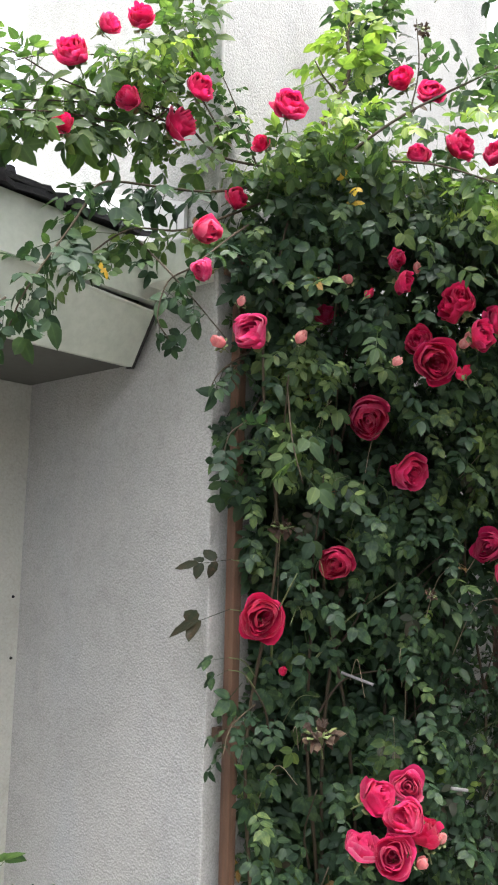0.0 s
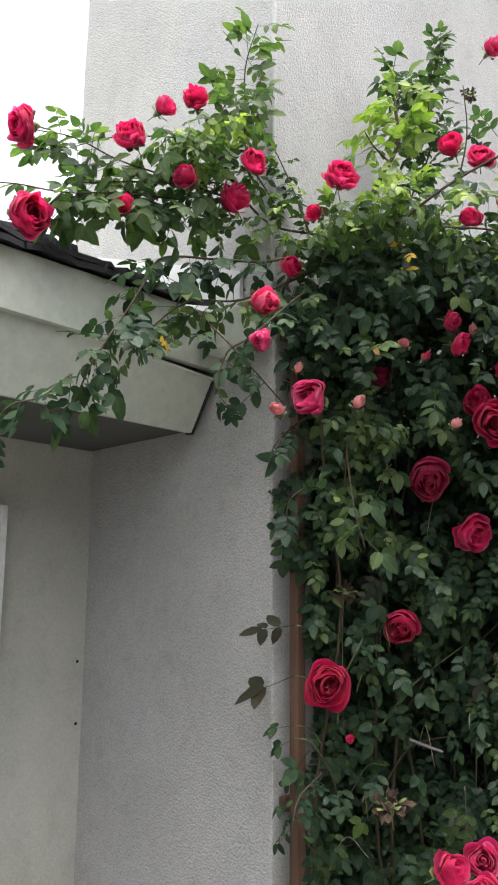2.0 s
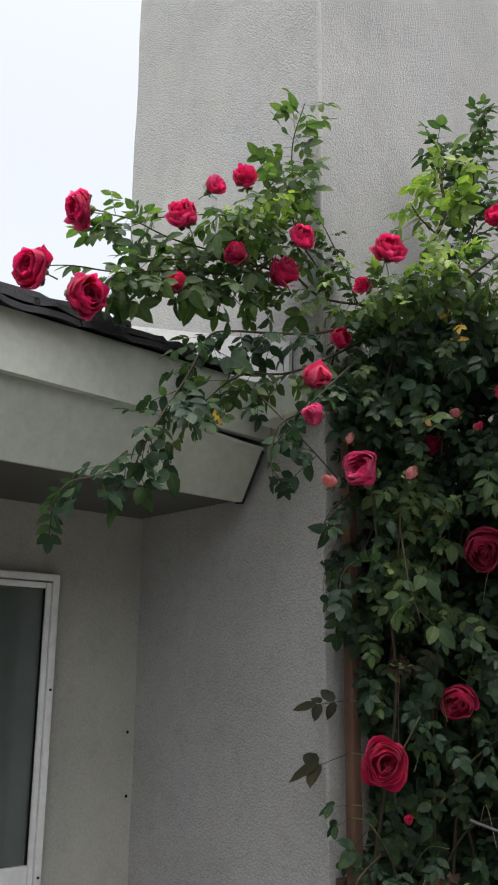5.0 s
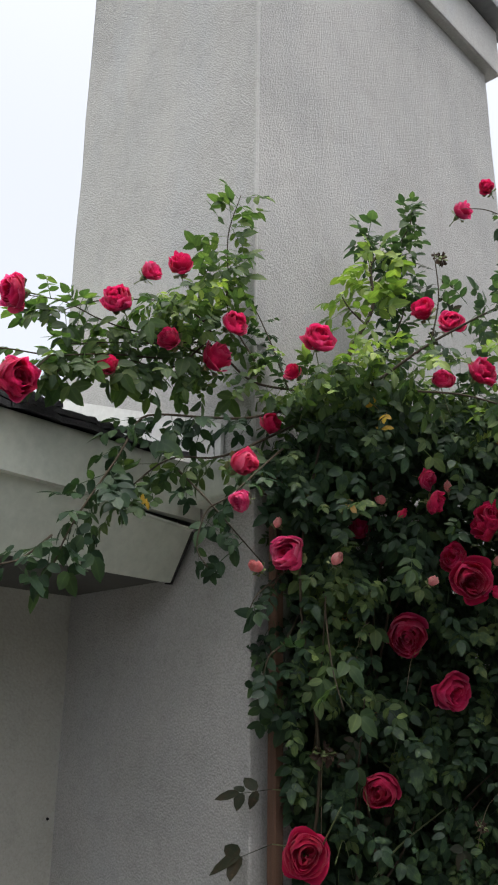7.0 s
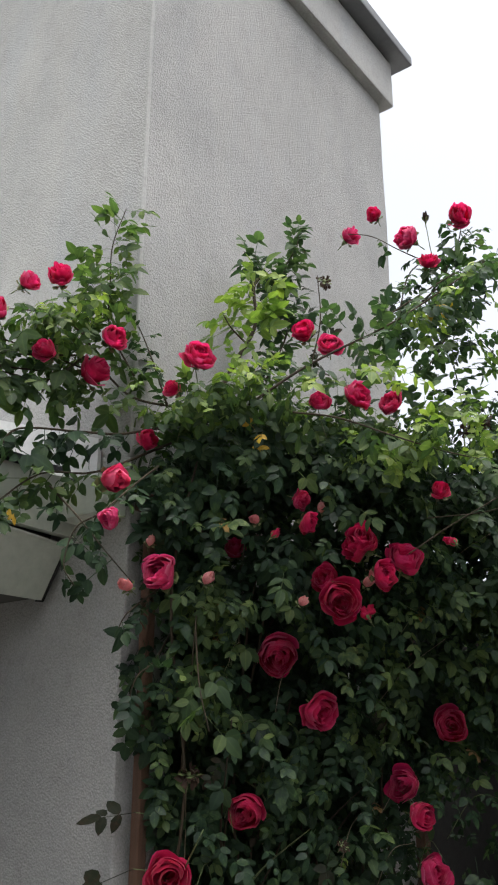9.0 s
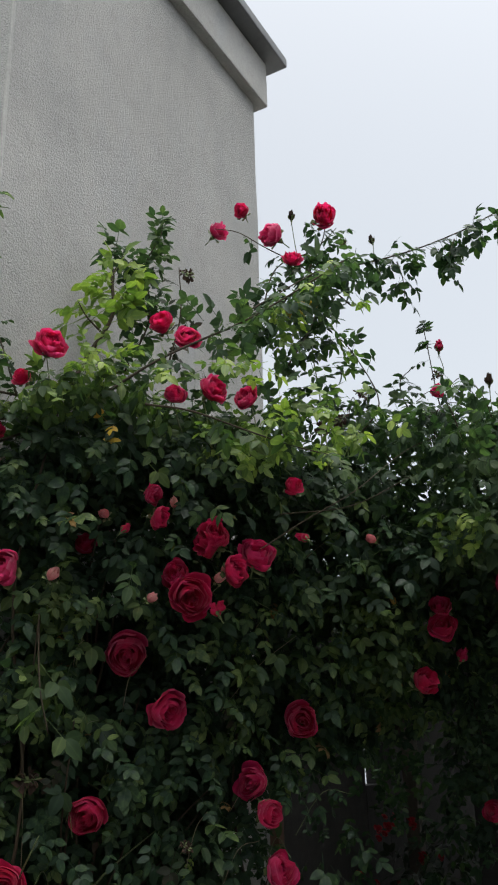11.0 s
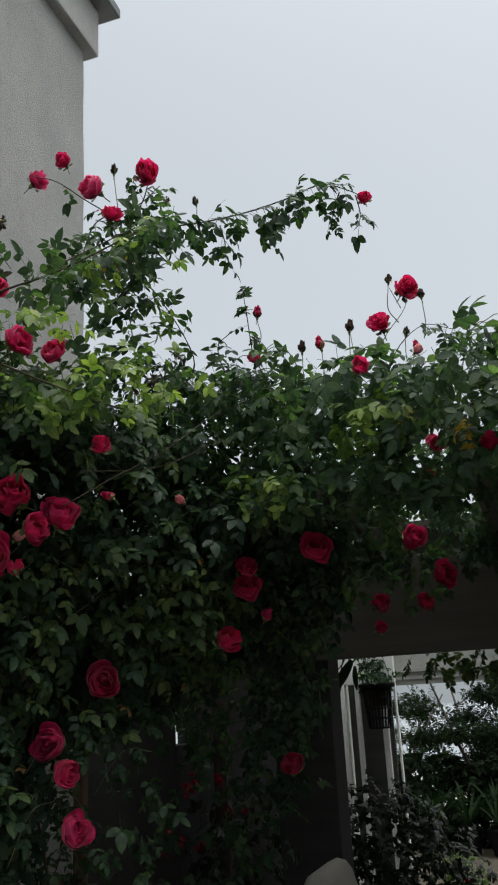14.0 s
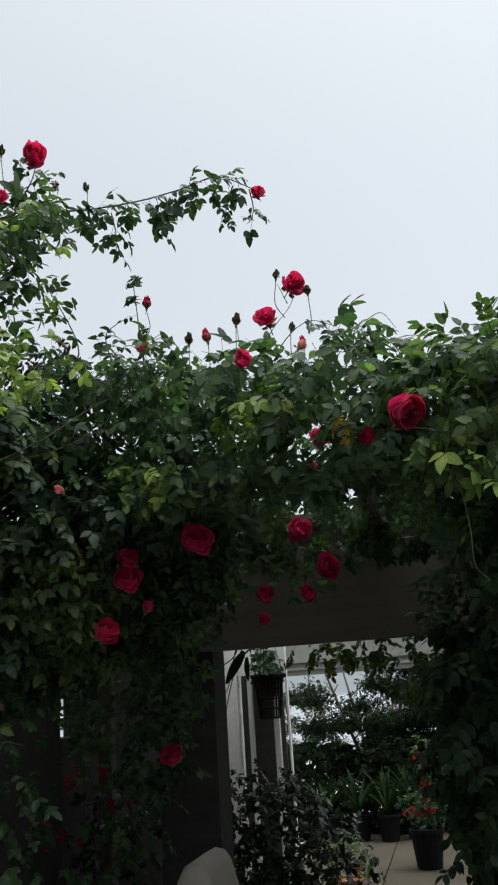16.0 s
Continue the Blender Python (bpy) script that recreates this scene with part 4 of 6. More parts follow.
BLOOM_SETS.append([(-1.43, 2.68, 3.84, 0.062, "h"), (-1.3, 2.64, 3.87, 0.056, "h"), (-1.08, 2.47, 3.58, 0.113, "o"), (-1, 2.45, 3.46, 0.057, "h"), (-0.91, 2.54, 3.65, 0.076, "h"), (-0.93, 1.98, 2.75, 0.075, "c"), (-0.87, 2.12, 2.53, 0.047, "h"), (-1.26, 2.2, 3.37, 0.043, "w"), (-0.87, 2.29, 2.76, 0.045, "w"), (-0.85, 2.41, 2.83, 0.036, "w"), (-0.99, 2.12, 2.35, 0.118, "m"), (-1.05, 2.12, 2.32, 0.089, "c"), (-1.04, 1.98, 2.39, 0.07, "h"), (-0.88, 2.18, 2.4, 0.035, "b")])
BLOOM_SETS.append([(-1.03, 1.99, 2.2, 0.036, "b"), (-1.07, 2.08, 2.31, 0.032, "p"), (-0.84, 2.83, 3.68, 0.038, "g"), (-1.07, 2.61, 3.74, 0.038, "g"), (-0.89, 2.7, 3.63, 0.034, "w"), (-0.83, 2.62, 2.99, 0.042, "w"), (-0.7, 2.8, 2.21, 0.1, "o"), (-0.7, 2.79, 2.27, 0.062, "h"), (-0.74, 2.72, 2.04, 0.08, "h"), (-0.86, 2.16, 2.39, 0.034, "b"), (-0.81, 2.52, 2.45, 0.035, "p")])
BLOOM_SETS.append([(-0.26, 3.21, 3.78, 0.048, "h"), (-0.67, 2.99, 3.25, 0.045, "b"), (-0.69, 2.99, 3.08, 0.055, "h"), (-0.22, 2.49, 2.77, 0.067, "c"), (-0.09, 2.84, 3.17, 0.075, "h"), (-0.19, 2.79, 3.04, 0.065, "h"), (-0.39, 2.76, 2.98, 0.048, "b"), (-0.15, 2.83, 3.2, 0.036, "g"), (-0.05, 2.84, 3.13, 0.036, "g"), (-0.29, 2.78, 3.03, 0.04, "g"), (-0.46, 2.79, 2.99, 0.04, "g"), (-0.11, 2.81, 2.99, 0.034, "g"), (-0.7, 2.98, 3.16, 0.038, "w"), (-0.47, 2.83, 2.32, 0.112, "o")])
BLOOM_SETS.append([(-0.7, 2.98, 2.13, 0.054, "b"), (-0.41, 3.57, 2.21, 0.091, "o"), (-0.41, 3.52, 2.11, 0.049, "h"), (-0.24, 3.6, 2.2, 0.059, "h"), (-0.15, 3.56, 2.29, 0.108, "o"), (-0.25, 3.54, 2.44, 0.095, "h"), (-0.73, 3.29, 1.64, 0.094, "c"), (-0.09, 3.11, 2.69, 0.073, "c"), (0.11, 2.72, 2.56, 0.056, "h"), (0.24, 2.39, 2.52, 0.11, "d"), (-0.07, 3.02, 2.66, 0.066, "o"), (-0.15, 3.31, 2.63, 0.064, "h"), (-0.1, 3.01, 3.02, 0.032, "b"), (-0.07, 2.71, 2.88, 0.033, "p")])
rose = thing("climbing_rose", "climbing rose with deep crimson-pink blooms on the trellis", "climbing rose", at=(-1.45, 2.0, 0))
LINE = [(-1.53, 1.70), (-1.40, 1.86), (-1.24, 2.10), (-1.15, 2.45), (-0.98, 2.85), (-0.80, 3.18), (-0.66, 3.40)]


def hedge(n, z0, z1, mat, depth=0.3, size=(0.085, 0.15), shift=0.0, s0=0.0, s1=1.0, name="foliage", templates=None):
    """Leaves over the rose's front, from the corner post along the passage."""
    s = s0 + (s1 - s0) * rng.random(n)
    seg = np.clip((s * 6).astype(int), 0, 5)
    f = (s * 6 - seg)[:, None]
    L = np.array(LINE)
    p2 = L[seg] * (1 - f) + L[seg + 1] * f
    d = L[seg + 1] - L[seg]
    nn = np.stack([d[:, 1], -d[:, 0], np.zeros(n)], axis=1)
    nn /= np.linalg.norm(nn, axis=1, keepdims=True)
    z = z0 + (z1 - z0) * rng.random(n)
    bulge = np.array([noise.noise(Vector((a * 5, b * 2.6, 3.1))) for a, b in zip(s, z)])
    off = shift + 0.13 * bulge + 0.2 * np.clip((z - 1.95) / 0.45, 0, 1) * np.clip(s / 0.25, 0, 1) - depth * rng.random(n) ** 1.6 - 0.05 * np.clip((1.9 - z) / 0.3, 0, 1)
    p = np.column_stack([p2 + nn[:, :2] * off[:, None], z])
    p[:, 0] = np.maximum(p[:, 0], -1.6)
    gap = np.array([noise.noise(Vector(q) * 6.0) for q in p])
    rot, sz = hang(n, nn, 0.9, 0.45, 0.35), rng.uniform(*size, n)
    far_side = np.maximum(-0.74 * p[:, 0] - 0.68 * p[:, 1], -0.74 * (p[:, 0] + rot[:, 0, 0] * sz) - 0.68 * (p[:, 1] + rot[:, 1, 0] * sz))
    ok = clear(p, rot, sz) & ((z > 1.85) | (far_side < -0.03 + 0.05 * rng.random(n))) & ((gap > -0.18 + 0.24 * np.clip((1.9 - z) / 0.3, 0, 1)) | (off < -0.2)) & ~((s > 0.52) & (z < 1.7 + (s - 0.52) * 0.95))
    hollow = (np.abs(z - 2.5 - 0.08 * bulge) < 0.085) & (off > -0.12) & (s < 0.62) & (s > 0.03)
    ok &= ~(hollow & (rng.random(n) < 0.6))
    me = leaf_mesh(name, templates or ROSE_SPRAYS, p[ok], rot[ok], sz[ok], mat)
    return part(name, me, mat, rose, kind="stuff")


for k, (x, y) in enumerate(((-1.54, 1.80), (-1.52, 1.95), (-1.50, 2.1), (-1.48, 2.3), (-1.44, 2.5), (-1.52, 2.05), (-1.46, 2.2), (-1.4, 2.7))):
    r_ = random.Random(300 + k)
    pts = [(x, y, 0)] + [(x + r_.uniform(-0.03, 0.05) + 0.02 * j, y + r_.uniform(-0.12, 0.12) - 0.01 * j, 0.5 * j + 0.25) for j in range(1, 5)] + [(x + 0.15, y - 0.05, 2.75)]
    part("cane", tube(smooth_path(pts), 0.006, 0.003, 7), BARK, rose, smooth=True)
    for j in range(5):
        z = r_.uniform(0.6, 2.3)
        e = Vector((x + r_.uniform(0.05, 0.22), y + r_.uniform(-0.25, 0.25), z + r_.uniform(0.05, 0.3)))
        part("twig", tube(smooth_path([(x + 0.04, y, z - 0.1), (x + 0.1, (y + e.y) / 2, z + 0.02), e]), 0.004, 0.0015, 5), BARK_GREEN if j % 2 else BARK, rose, smooth=True)
hedge(9200, 0.15, 2.72, LEAF_DARK, 0.36)
hedge(5200, 0.15, 2.72, LEAF_DARK, 0.22, shift=-0.18, templates=LIGHT_SPRAYS)
hedge(4200, 1.5, 2.72, LEAF_DARK, 0.14, shift=-0.28, s0=0.05, s1=0.62, templates=LIGHT_SPRAYS)
hedge(2600, 0.3, 1.8, LEAF_DARK, 0.10, shift=-0.24, s0=0.15, s1=0.52, templates=LIGHT_SPRAYS)
hedge(190, 0.8, 1.95, LEAF_MID, 0.10, shift=0.03)
hedge(45, 0.95, 1.65, LEAF_LIME, 0.08, (0.07, 0.11), 0.03)
hedge(650, 1.9, 2.62, LEAF_MID, 0.10, shift=0.06)
hedge(130, 1.9, 2.65, LEAF_DARK, 0.16, shift=0.03, s0=-0.02, s1=0.06)
hedge(260, 2.1, 2.7, LEAF_CANOPY, 0.12, shift=0.08, s0=0.45, s1=0.95)
hedge(50, 0.8, 2.5, LEAF_DRY, 0.12, (0.08, 0.12), 0.02)
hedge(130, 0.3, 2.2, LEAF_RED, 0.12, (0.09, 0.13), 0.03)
foliage(rose, [(220, (-1.44, 1.90, 2.70), (0.20, 0.2, 0.13)), (210, (-1.25, 2.14, 2.70), (0.26, 0.24, 0.13)), (190, (-1.08, 2.44, 2.66), (0.26, 0.28, 0.13)), (450, (-1.25, 2.35, 2.70), (0.26, 0.35, 0.17)),
               (380, (-1.05, 2.75, 2.66), (0.3, 0.3, 0.14)), (170, (-1.2, 3.45, 1.6), (0.4, 0.25, 1.0)), (300, (-1.2, 3.4, 2.5), (0.4, 0.3, 0.2)), (150, (-0.75, 2.75, 2.42), (0.25, 0.2, 0.12)), (190, (-0.62, 3.1, 2.36), (0.22, 0.2, 0.18))], LEAF_DARK, size=(0.085, 0.135))
foliage(rose, [(420, (-1.5, 2.95, 1.0), (0.06, 0.36, 0.75))], LEAF_DARK, templates=LIGHT_SPRAYS, size=(0.09, 0.14))
foliage(rose, [(115, (-1.33, 1.73, 2.78), (0.24, 0.16, 0.06)), (100, (-1.07, 1.93, 2.77), (0.26, 0.15, 0.05)), (85, (-0.87, 2.17, 2.73), (0.22, 0.15, 0.07)), (44, (-1.63, 1.36, 2.87), (0.16, 0.2, 0.12)), (36, (-1.58, 1.42, 3.0), (0.13, 0.12, 0.1)),
               (190, (-0.90, 2.72, 2.25), (0.14, 0.16, 0.22)), (12, (-1.0, 2.5, 3.1), (0.14, 0.16, 0.2))], LEAF_MID, size=(0.085, 0.14), wild=0.45)
foliage(rose, [(36, (-1.0, 2.04, 2.94), (0.17, 0.15, 0.11)), (12, (-0.95, 2.4, 3.12), (0.14, 0.14, 0.22)), (14, (-0.8, 2.2, 3.2), (0.16, 0.1, 0.08))], LEAF_CANOPY, size=(0.1, 0.155), wild=0.45)
foliage(rose, [(40, (-1.30, 1.62, 2.80), (0.22, 0.12, 0.05)), (36, (-1.0, 1.84, 2.77), (0.22, 0.1, 0.05)), (45, (-0.80, 1.97, 2.64), (0.26, 0.12, 0.06)), (8, (-1.33, 1.86, 3.1), (0.07, 0.07, 0.17)), (34, (-1.62, 1.38, 3.0), (0.15, 0.12, 0.06)), (8, (-0.8, 2.2, 3.12), (0.14, 0.12, 0.06))], LEAF_LIME, size=(0.08, 0.13), wild=0.4)

# single leaf sprays over the rose's front
SPRAY_MESHES = [leaf_mesh("leaf_spray", [ROSE_SPRAYS[k]], np.zeros((1, 3)), np.eye(3)[None], np.ones(1), m) for m in (LEAF_DARK, LEAF_DARK, LEAF_DARK, LEAF_DARK, LEAF_DARK, LEAF_DARK, LEAF_DARK, LEAF_MID) for k in range(6)]
L_ = np.array(LINE)
count = 0
while count < 280:
    s = rng.random() * 0.62
    seg = int(s * 6)
    f = s * 6 - seg
    q = L_[seg] * (1 - f) + L_[seg + 1] * f
    d = L_[seg + 1] - L_[seg]
    nn = np.array([d[1], -d[0], 0]) / np.hypot(*d)
    z = rng.uniform(0.9, 2.6)
    p = np.array([*(q + nn[:2] * (0.05 + 0.12 * noise.noise(Vector((s * 5, z * 2.6, 3.1))) + 0.2 * min(1, max(0, (z - 1.95) / 0.45)) * min(1, s / 0.25))), z])
    R_ = hang(1, nn[None], 0.9, 0.4, 0.4)[0]
    if not clear(p[None], R_[None], np.array([0.15]))[0]:
        continue
    ob = part("leaf_spray", SPRAY_MESHES[int(rng.integers(0, len(SPRAY_MESHES)))], None, rose)
    k = float(rng.uniform(0.095, 0.15))
    ob.matrix_basis = Matrix.LocRotScale(Vector(p), Matrix(R_.tolist()).to_quaternion(), Vector((k, k, k)))
    count += 1
for k in range(34):
    r_ = random.Random(700 + k)
    s = r_.random() * 0.6
    seg = int(s * 6)
    q = L_[seg] * (1 - (s * 6 - seg)) + L_[seg + 1] * (s * 6 - seg)
    d = L_[seg + 1] - L_[seg]
    n2 = np.array([d[1], -d[0]]) / np.hypot(*d)
    z = r_.uniform(1.1, 2.45)
    out, side = r_.uniform(0.06, 0.14) + 0.2 * min(1, max(0, (z - 1.95) / 0.45)) * min(1, s / 0.25), r_.uniform(-0.1, 0.1)
    a = Vector((*(q - n2 * 0.05), z - 0.08))
    e = Vector((*(q + n2 * out + d / np.hypot(*d) * side), z + r_.uniform(-0.12, 0.12)))
    part("twig", tube(smooth_path([a, a.lerp(e, 0.5) + Vector((0, 0, r_.uniform(0.02, 0.08))), e]), 0.0012, 0.0006, 5), STRAW if k % 2 else BARK_GREEN, rose, "thin pale bare stem", smooth=True)
foliage(rose, [(1, (-1.60, 1.24, 2.42), (0.02, 0.02, 0.02)), (2, (-1.5, 1.62, 2.72), (0.03, 0.03, 0.03)), (3, (-0.85, 2.2, 3.1), (0.05, 0.05, 0.05)), (2, (-1.2, 1.75, 2.66), (0.05, 0.03, 0.03))], LEAF_YELLOW, "yellow_leaves", SIMPLE_SPRAYS, (0.05, 0.075), label="a few yellowed leaves")
for p_, q_ in (((-1.36, 1.92, 1.43), (-1.30, 1.98, 1.40)), ((-1.49, 1.74, 1.69), (-1.46, 1.77, 1.685)), ((-1.10, 2.02, 1.17), (-1.07, 2.05, 1.165))):
    part("tie_rod", tube([Vector(p_), Vector(q_)], 0.004, 0.004, 6), WIRE, trellis, "short galvanised rod")

cane(rose, [(-1.53, 1.78, 2.82), (-1.6, 1.66, 2.83), (-1.62, 1.56, 2.88), (-1.62, 1.48, 2.9), (-1.66, 1.36, 2.87), (-1.71, 1.22, 2.84), (-1.74, 1.09, 2.8)], 0.0042, 0.0018, BARK, leaf=LEAF_MID, step=0.022, size=(0.135, 0.185))
cane(rose, [(-1.62, 1.56, 2.88), (-1.63, 1.48, 2.97), (-1.64, 1.39, 2.99), (-1.67, 1.31, 2.99), (-1.74, 1.18, 2.96), (-1.75, 1.07, 2.89)], 0.003, 0.0014, BARK, leaf=LEAF_MID, step=0.022, size=(0.135, 0.185))
cane(rose, [(-1.62, 1.48, 2.9), (-1.65, 1.38, 2.8), (-1.68, 1.26, 2.79), (-1.71, 1.13, 2.76), (-1.71, 1.04, 2.69)], 0.003, 0.0014, BARK, leaf=LEAF_MID, step=0.022, size=(0.135, 0.185))
cane(rose, [(-1.62, 1.56, 2.88), (-1.67, 1.5, 3.03), (-1.67, 1.51, 3.15), (-1.62, 1.56, 3.23)], 0.003, 0.0014, BARK, leaf=LEAF_MID, step=0.02, size=(0.11, 0.16))
cane(rose, [(-1.57, 1.63, 2.88), (-1.63, 1.58, 3.03), (-1.62, 1.56, 3.17), (-1.62, 1.56, 3.3), (-1.57, 1.56, 3.41)], 0.003, 0.0014, BARK, leaf=LEAF_MID, step=0.012, size=(0.11, 0.16))
cane(rose, [(-1.63, 1.5, 2.87), (-1.7, 1.35, 2.9), (-1.74, 1.21, 2.91), (-1.76, 1.09, 2.93), (-1.77, 0.98, 2.91)], 0.003, 0.0014, BARK, leaf=LEAF_MID, step=0.022, size=(0.135, 0.185))
cane(rose, [(-1.67, 1.37, 2.83), (-1.69, 1.19, 2.79), (-1.69, 1.02, 2.73), (-1.7, 0.9, 2.71), (-1.7, 0.81, 2.68)], 0.003, 0.0014, BARK, leaf=LEAF_MID, step=0.022, size=(0.135, 0.185))
cane(rose, [(-1.69, 1.02, 2.73), (-1.69, 0.97, 2.67), (-1.69, 0.93, 2.64)], 0.003, 0.0014, BARK, leaf=LEAF_MID)
cane(rose, [(-1.53, 1.72, 2.74), (-1.55, 1.57, 2.68), (-1.59, 1.45, 2.66), (-1.63, 1.29, 2.63), (-1.61, 1.22, 2.55), (-1.6, 1.17, 2.47), (-1.6, 1.1, 2.36), (-1.6, 1.05, 2.27), (-1.62, 1.03, 2.19)], 0.0042, 0.0018, BARK, leaf=LEAF_DARK, step=0.022, size=(0.135, 0.185))
cane(rose, [(-1.6, 1.01, 2.26), (-1.62, 0.95, 2.2), (-1.63, 0.88, 2.17), (-1.65, 0.85, 2.11)], 0.003, 0.0014, BARK, leaf=LEAF_DARK, step=0.026, size=(0.11, 0.16))
cane(rose, [(-1.5, 1.7, 2.79), (-1.55, 1.69, 2.93), (-1.59, 1.68, 3.03), (-1.61, 1.67, 3.08)], 0.003, 0.0014, BARK, leaf=LEAF_DARK)
cane(rose, [(-1.47, 1.64, 2.59), (-1.44, 1.53, 2.51), (-1.43, 1.4, 2.4), (-1.47, 1.36, 2.36), (-1.48, 1.34, 2.27), (-1.46, 1.36, 2.22)], 0.003, 0.0014, BARK, leaf=LEAF_DARK, step=0.055, size=(0.11, 0.16))
cane(rose, [(-1.51, 1.73, 2.69), (-1.55, 1.49, 2.55), (-1.61, 1.35, 2.52), (-1.61, 1.19, 2.38)], 0.0042, 0.0018, BARK, leaf=LEAF_MID, step=0.026, size=(0.11, 0.16))
cane(rose, [(-1.59, 1.37, 2.49), (-1.5, 1.39, 2.4), (-1.42, 1.41, 2.31), (-1.4, 1.49, 2.24)], 0.003, 0.0014, BARK, leaf=LEAF_DARK, step=0.055, size=(0.11, 0.16))
cane(rose, [(-1.37, 1.74, 2.77), (-1.35, 1.82, 2.93), (-1.32, 1.88, 3.07), (-1.33, 1.89, 3.22), (-1.28, 1.93, 3.26)], 0.0075, 0.004, BARK, leaf=LEAF_LIME, step=0.014, size=(0.13, 0.18), bare=0.45)
cane(rose, [(-1.33, 1.85, 3), (-1.34, 1.79, 3.03), (-1.35, 1.76, 3.07)], 0.003, 0.0014, BARK, leaf=LEAF_LIME, step=0.02, size=(0.11, 0.16))
cane(rose, [(-1.42, 2.07, 2.98), (-1.39, 2.16, 3.2), (-1.4, 2.15, 3.4), (-1.36, 2.17, 3.5), (-1.35, 2.18, 3.58)], 0.003, 0.0014, BARK, leaf=LEAF_CANOPY, step=0.011, size=(0.11, 0.16))
cane(rose, [(-1.39, 2.16, 3.2), (-1.44, 2.06, 3.42), (-1.48, 2.03, 3.46)], 0.003, 0.0014, BARK, leaf=LEAF_CANOPY, step=0.013, size=(0.11, 0.16))
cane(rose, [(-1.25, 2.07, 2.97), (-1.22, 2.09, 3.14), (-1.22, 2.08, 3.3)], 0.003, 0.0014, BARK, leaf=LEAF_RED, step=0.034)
cane(rose, [(-1.23, 1.73, 2.74), (-1.12, 1.81, 2.84), (-1.05, 1.92, 2.93), (-0.96, 2.02, 3.01), (-0.86, 2.13, 3.12), (-0.77, 2.22, 3.22), (-0.71, 2.3, 3.3)], 0.0042, 0.0018, BARK, leaf=LEAF_CANOPY, step=0.026, size=(0.11, 0.16))
cane(rose, [(-1.08, 1.72, 2.68), (-0.98, 1.78, 2.66), (-0.87, 1.85, 2.61), (-0.76, 1.9, 2.56), (-0.65, 1.94, 2.52)], 0.003, 0.0014, BARK, leaf=LEAF_MID, step=0.026, size=(0.11, 0.16))
cane(rose, [(-0.86, 2.62, 3.31), (-0.99, 2.56, 3.46), (-1.13, 2.5, 3.57), (-1.24, 2.5, 3.67), (-1.34, 2.5, 3.72)], 0.003, 0.0014, BARK, leaf=LEAF_DARK, size=(0.095, 0.145), step=0.024)
cane(rose, [(-0.99, 2.56, 3.46), (-0.94, 2.58, 3.57), (-0.92, 2.59, 3.67)], 0.003, 0.0014, BARK, leaf=LEAF_DARK, size=(0.095, 0.145), step=0.024)
cane(rose, [(-1.16, 2.51, 3.29), (-1.13, 2.58, 3.52), (-1, 2.64, 3.59), (-0.92, 2.68, 3.68)], 0.003, 0.0014, BARK, leaf=LEAF_DARK, size=(0.095, 0.145), step=0.024)
for z, k, droop, turn, kind in ((1.715, 0.175, -0.1, 0.2, 1), (1.59, 0.2, -0.32, 1.4, 2), (1.47, 0.11, -0.1, 1.3, 0), (1.44, 0.1, -0.5, 0.3, 0)):
    axis = Vector((-0.75, -0.66, droop)).normalized()
    up = (Vector((0.6, -0.68, 0.5 + turn * 0.3)) - axis * axis.dot(Vector((0.6, -0.68, 0.5 + turn * 0.3)))).normalized()
    foot = Vector((-1.525, 1.665, z))
    me = leaf_mesh("leaf_spray", [(SIMPLE_SPRAYS + [spray(1, 0.52, 24)])[kind]], np.zeros((1, 3)), np.eye(3)[None], np.ones(1), LEAF_RED if kind else LEAF_DARK)
    ob = part("leaf_spray", me, None, rose, "single bronze-tinged leaf spray")
    ob.matrix_basis = Matrix.LocRotScale(foot, Matrix((axis, up.cross(axis), up)).transposed().to_quaternion(), Vector((k, k * 0.8, k)))
    cane(rose, [(-1.5, 1.74, z - 0.05), (-1.505, 1.70, z - 0.01), foot], 0.0018, 0.0012, BARK_GREEN)
cane(rose, [(-1.5, 1.74, 2.15), (-1.48, 1.66, 2.07), (-1.49, 1.61, 2.03), (-1.49, 1.58, 1.95)], 0.003, 0.0014, BARK, leaf=LEAF_DARK, step=0.05, size=(0.13, 0.18))
cane(rose, [(-1.52, 1.73, 2.28), (-1.51, 1.63, 2.22), (-1.51, 1.58, 2.18), (-1.51, 1.55, 2.13)], 0.003, 0.0014, BARK, leaf=LEAF_DARK, step=0.05, size=(0.13, 0.18))
cane(rose, [(-1.45, 1.78, 2.25), (-1.38, 1.71, 2.11), (-1.34, 1.68, 2), (-1.3, 1.67, 1.9)], 0.003, 0.0014, BARK, leaf=LEAF_MID, step=0.05, size=(0.13, 0.18))
cane(rose, [(-1.5, 1.74, 1.35), (-1.48, 1.63, 1.31), (-1.46, 1.58, 1.25)], 0.003, 0.0014, BARK, leaf=LEAF_DARK)
for rows in BLOOM_SETS[:6]:
    for row in rows:
        bloom(rose, *row)

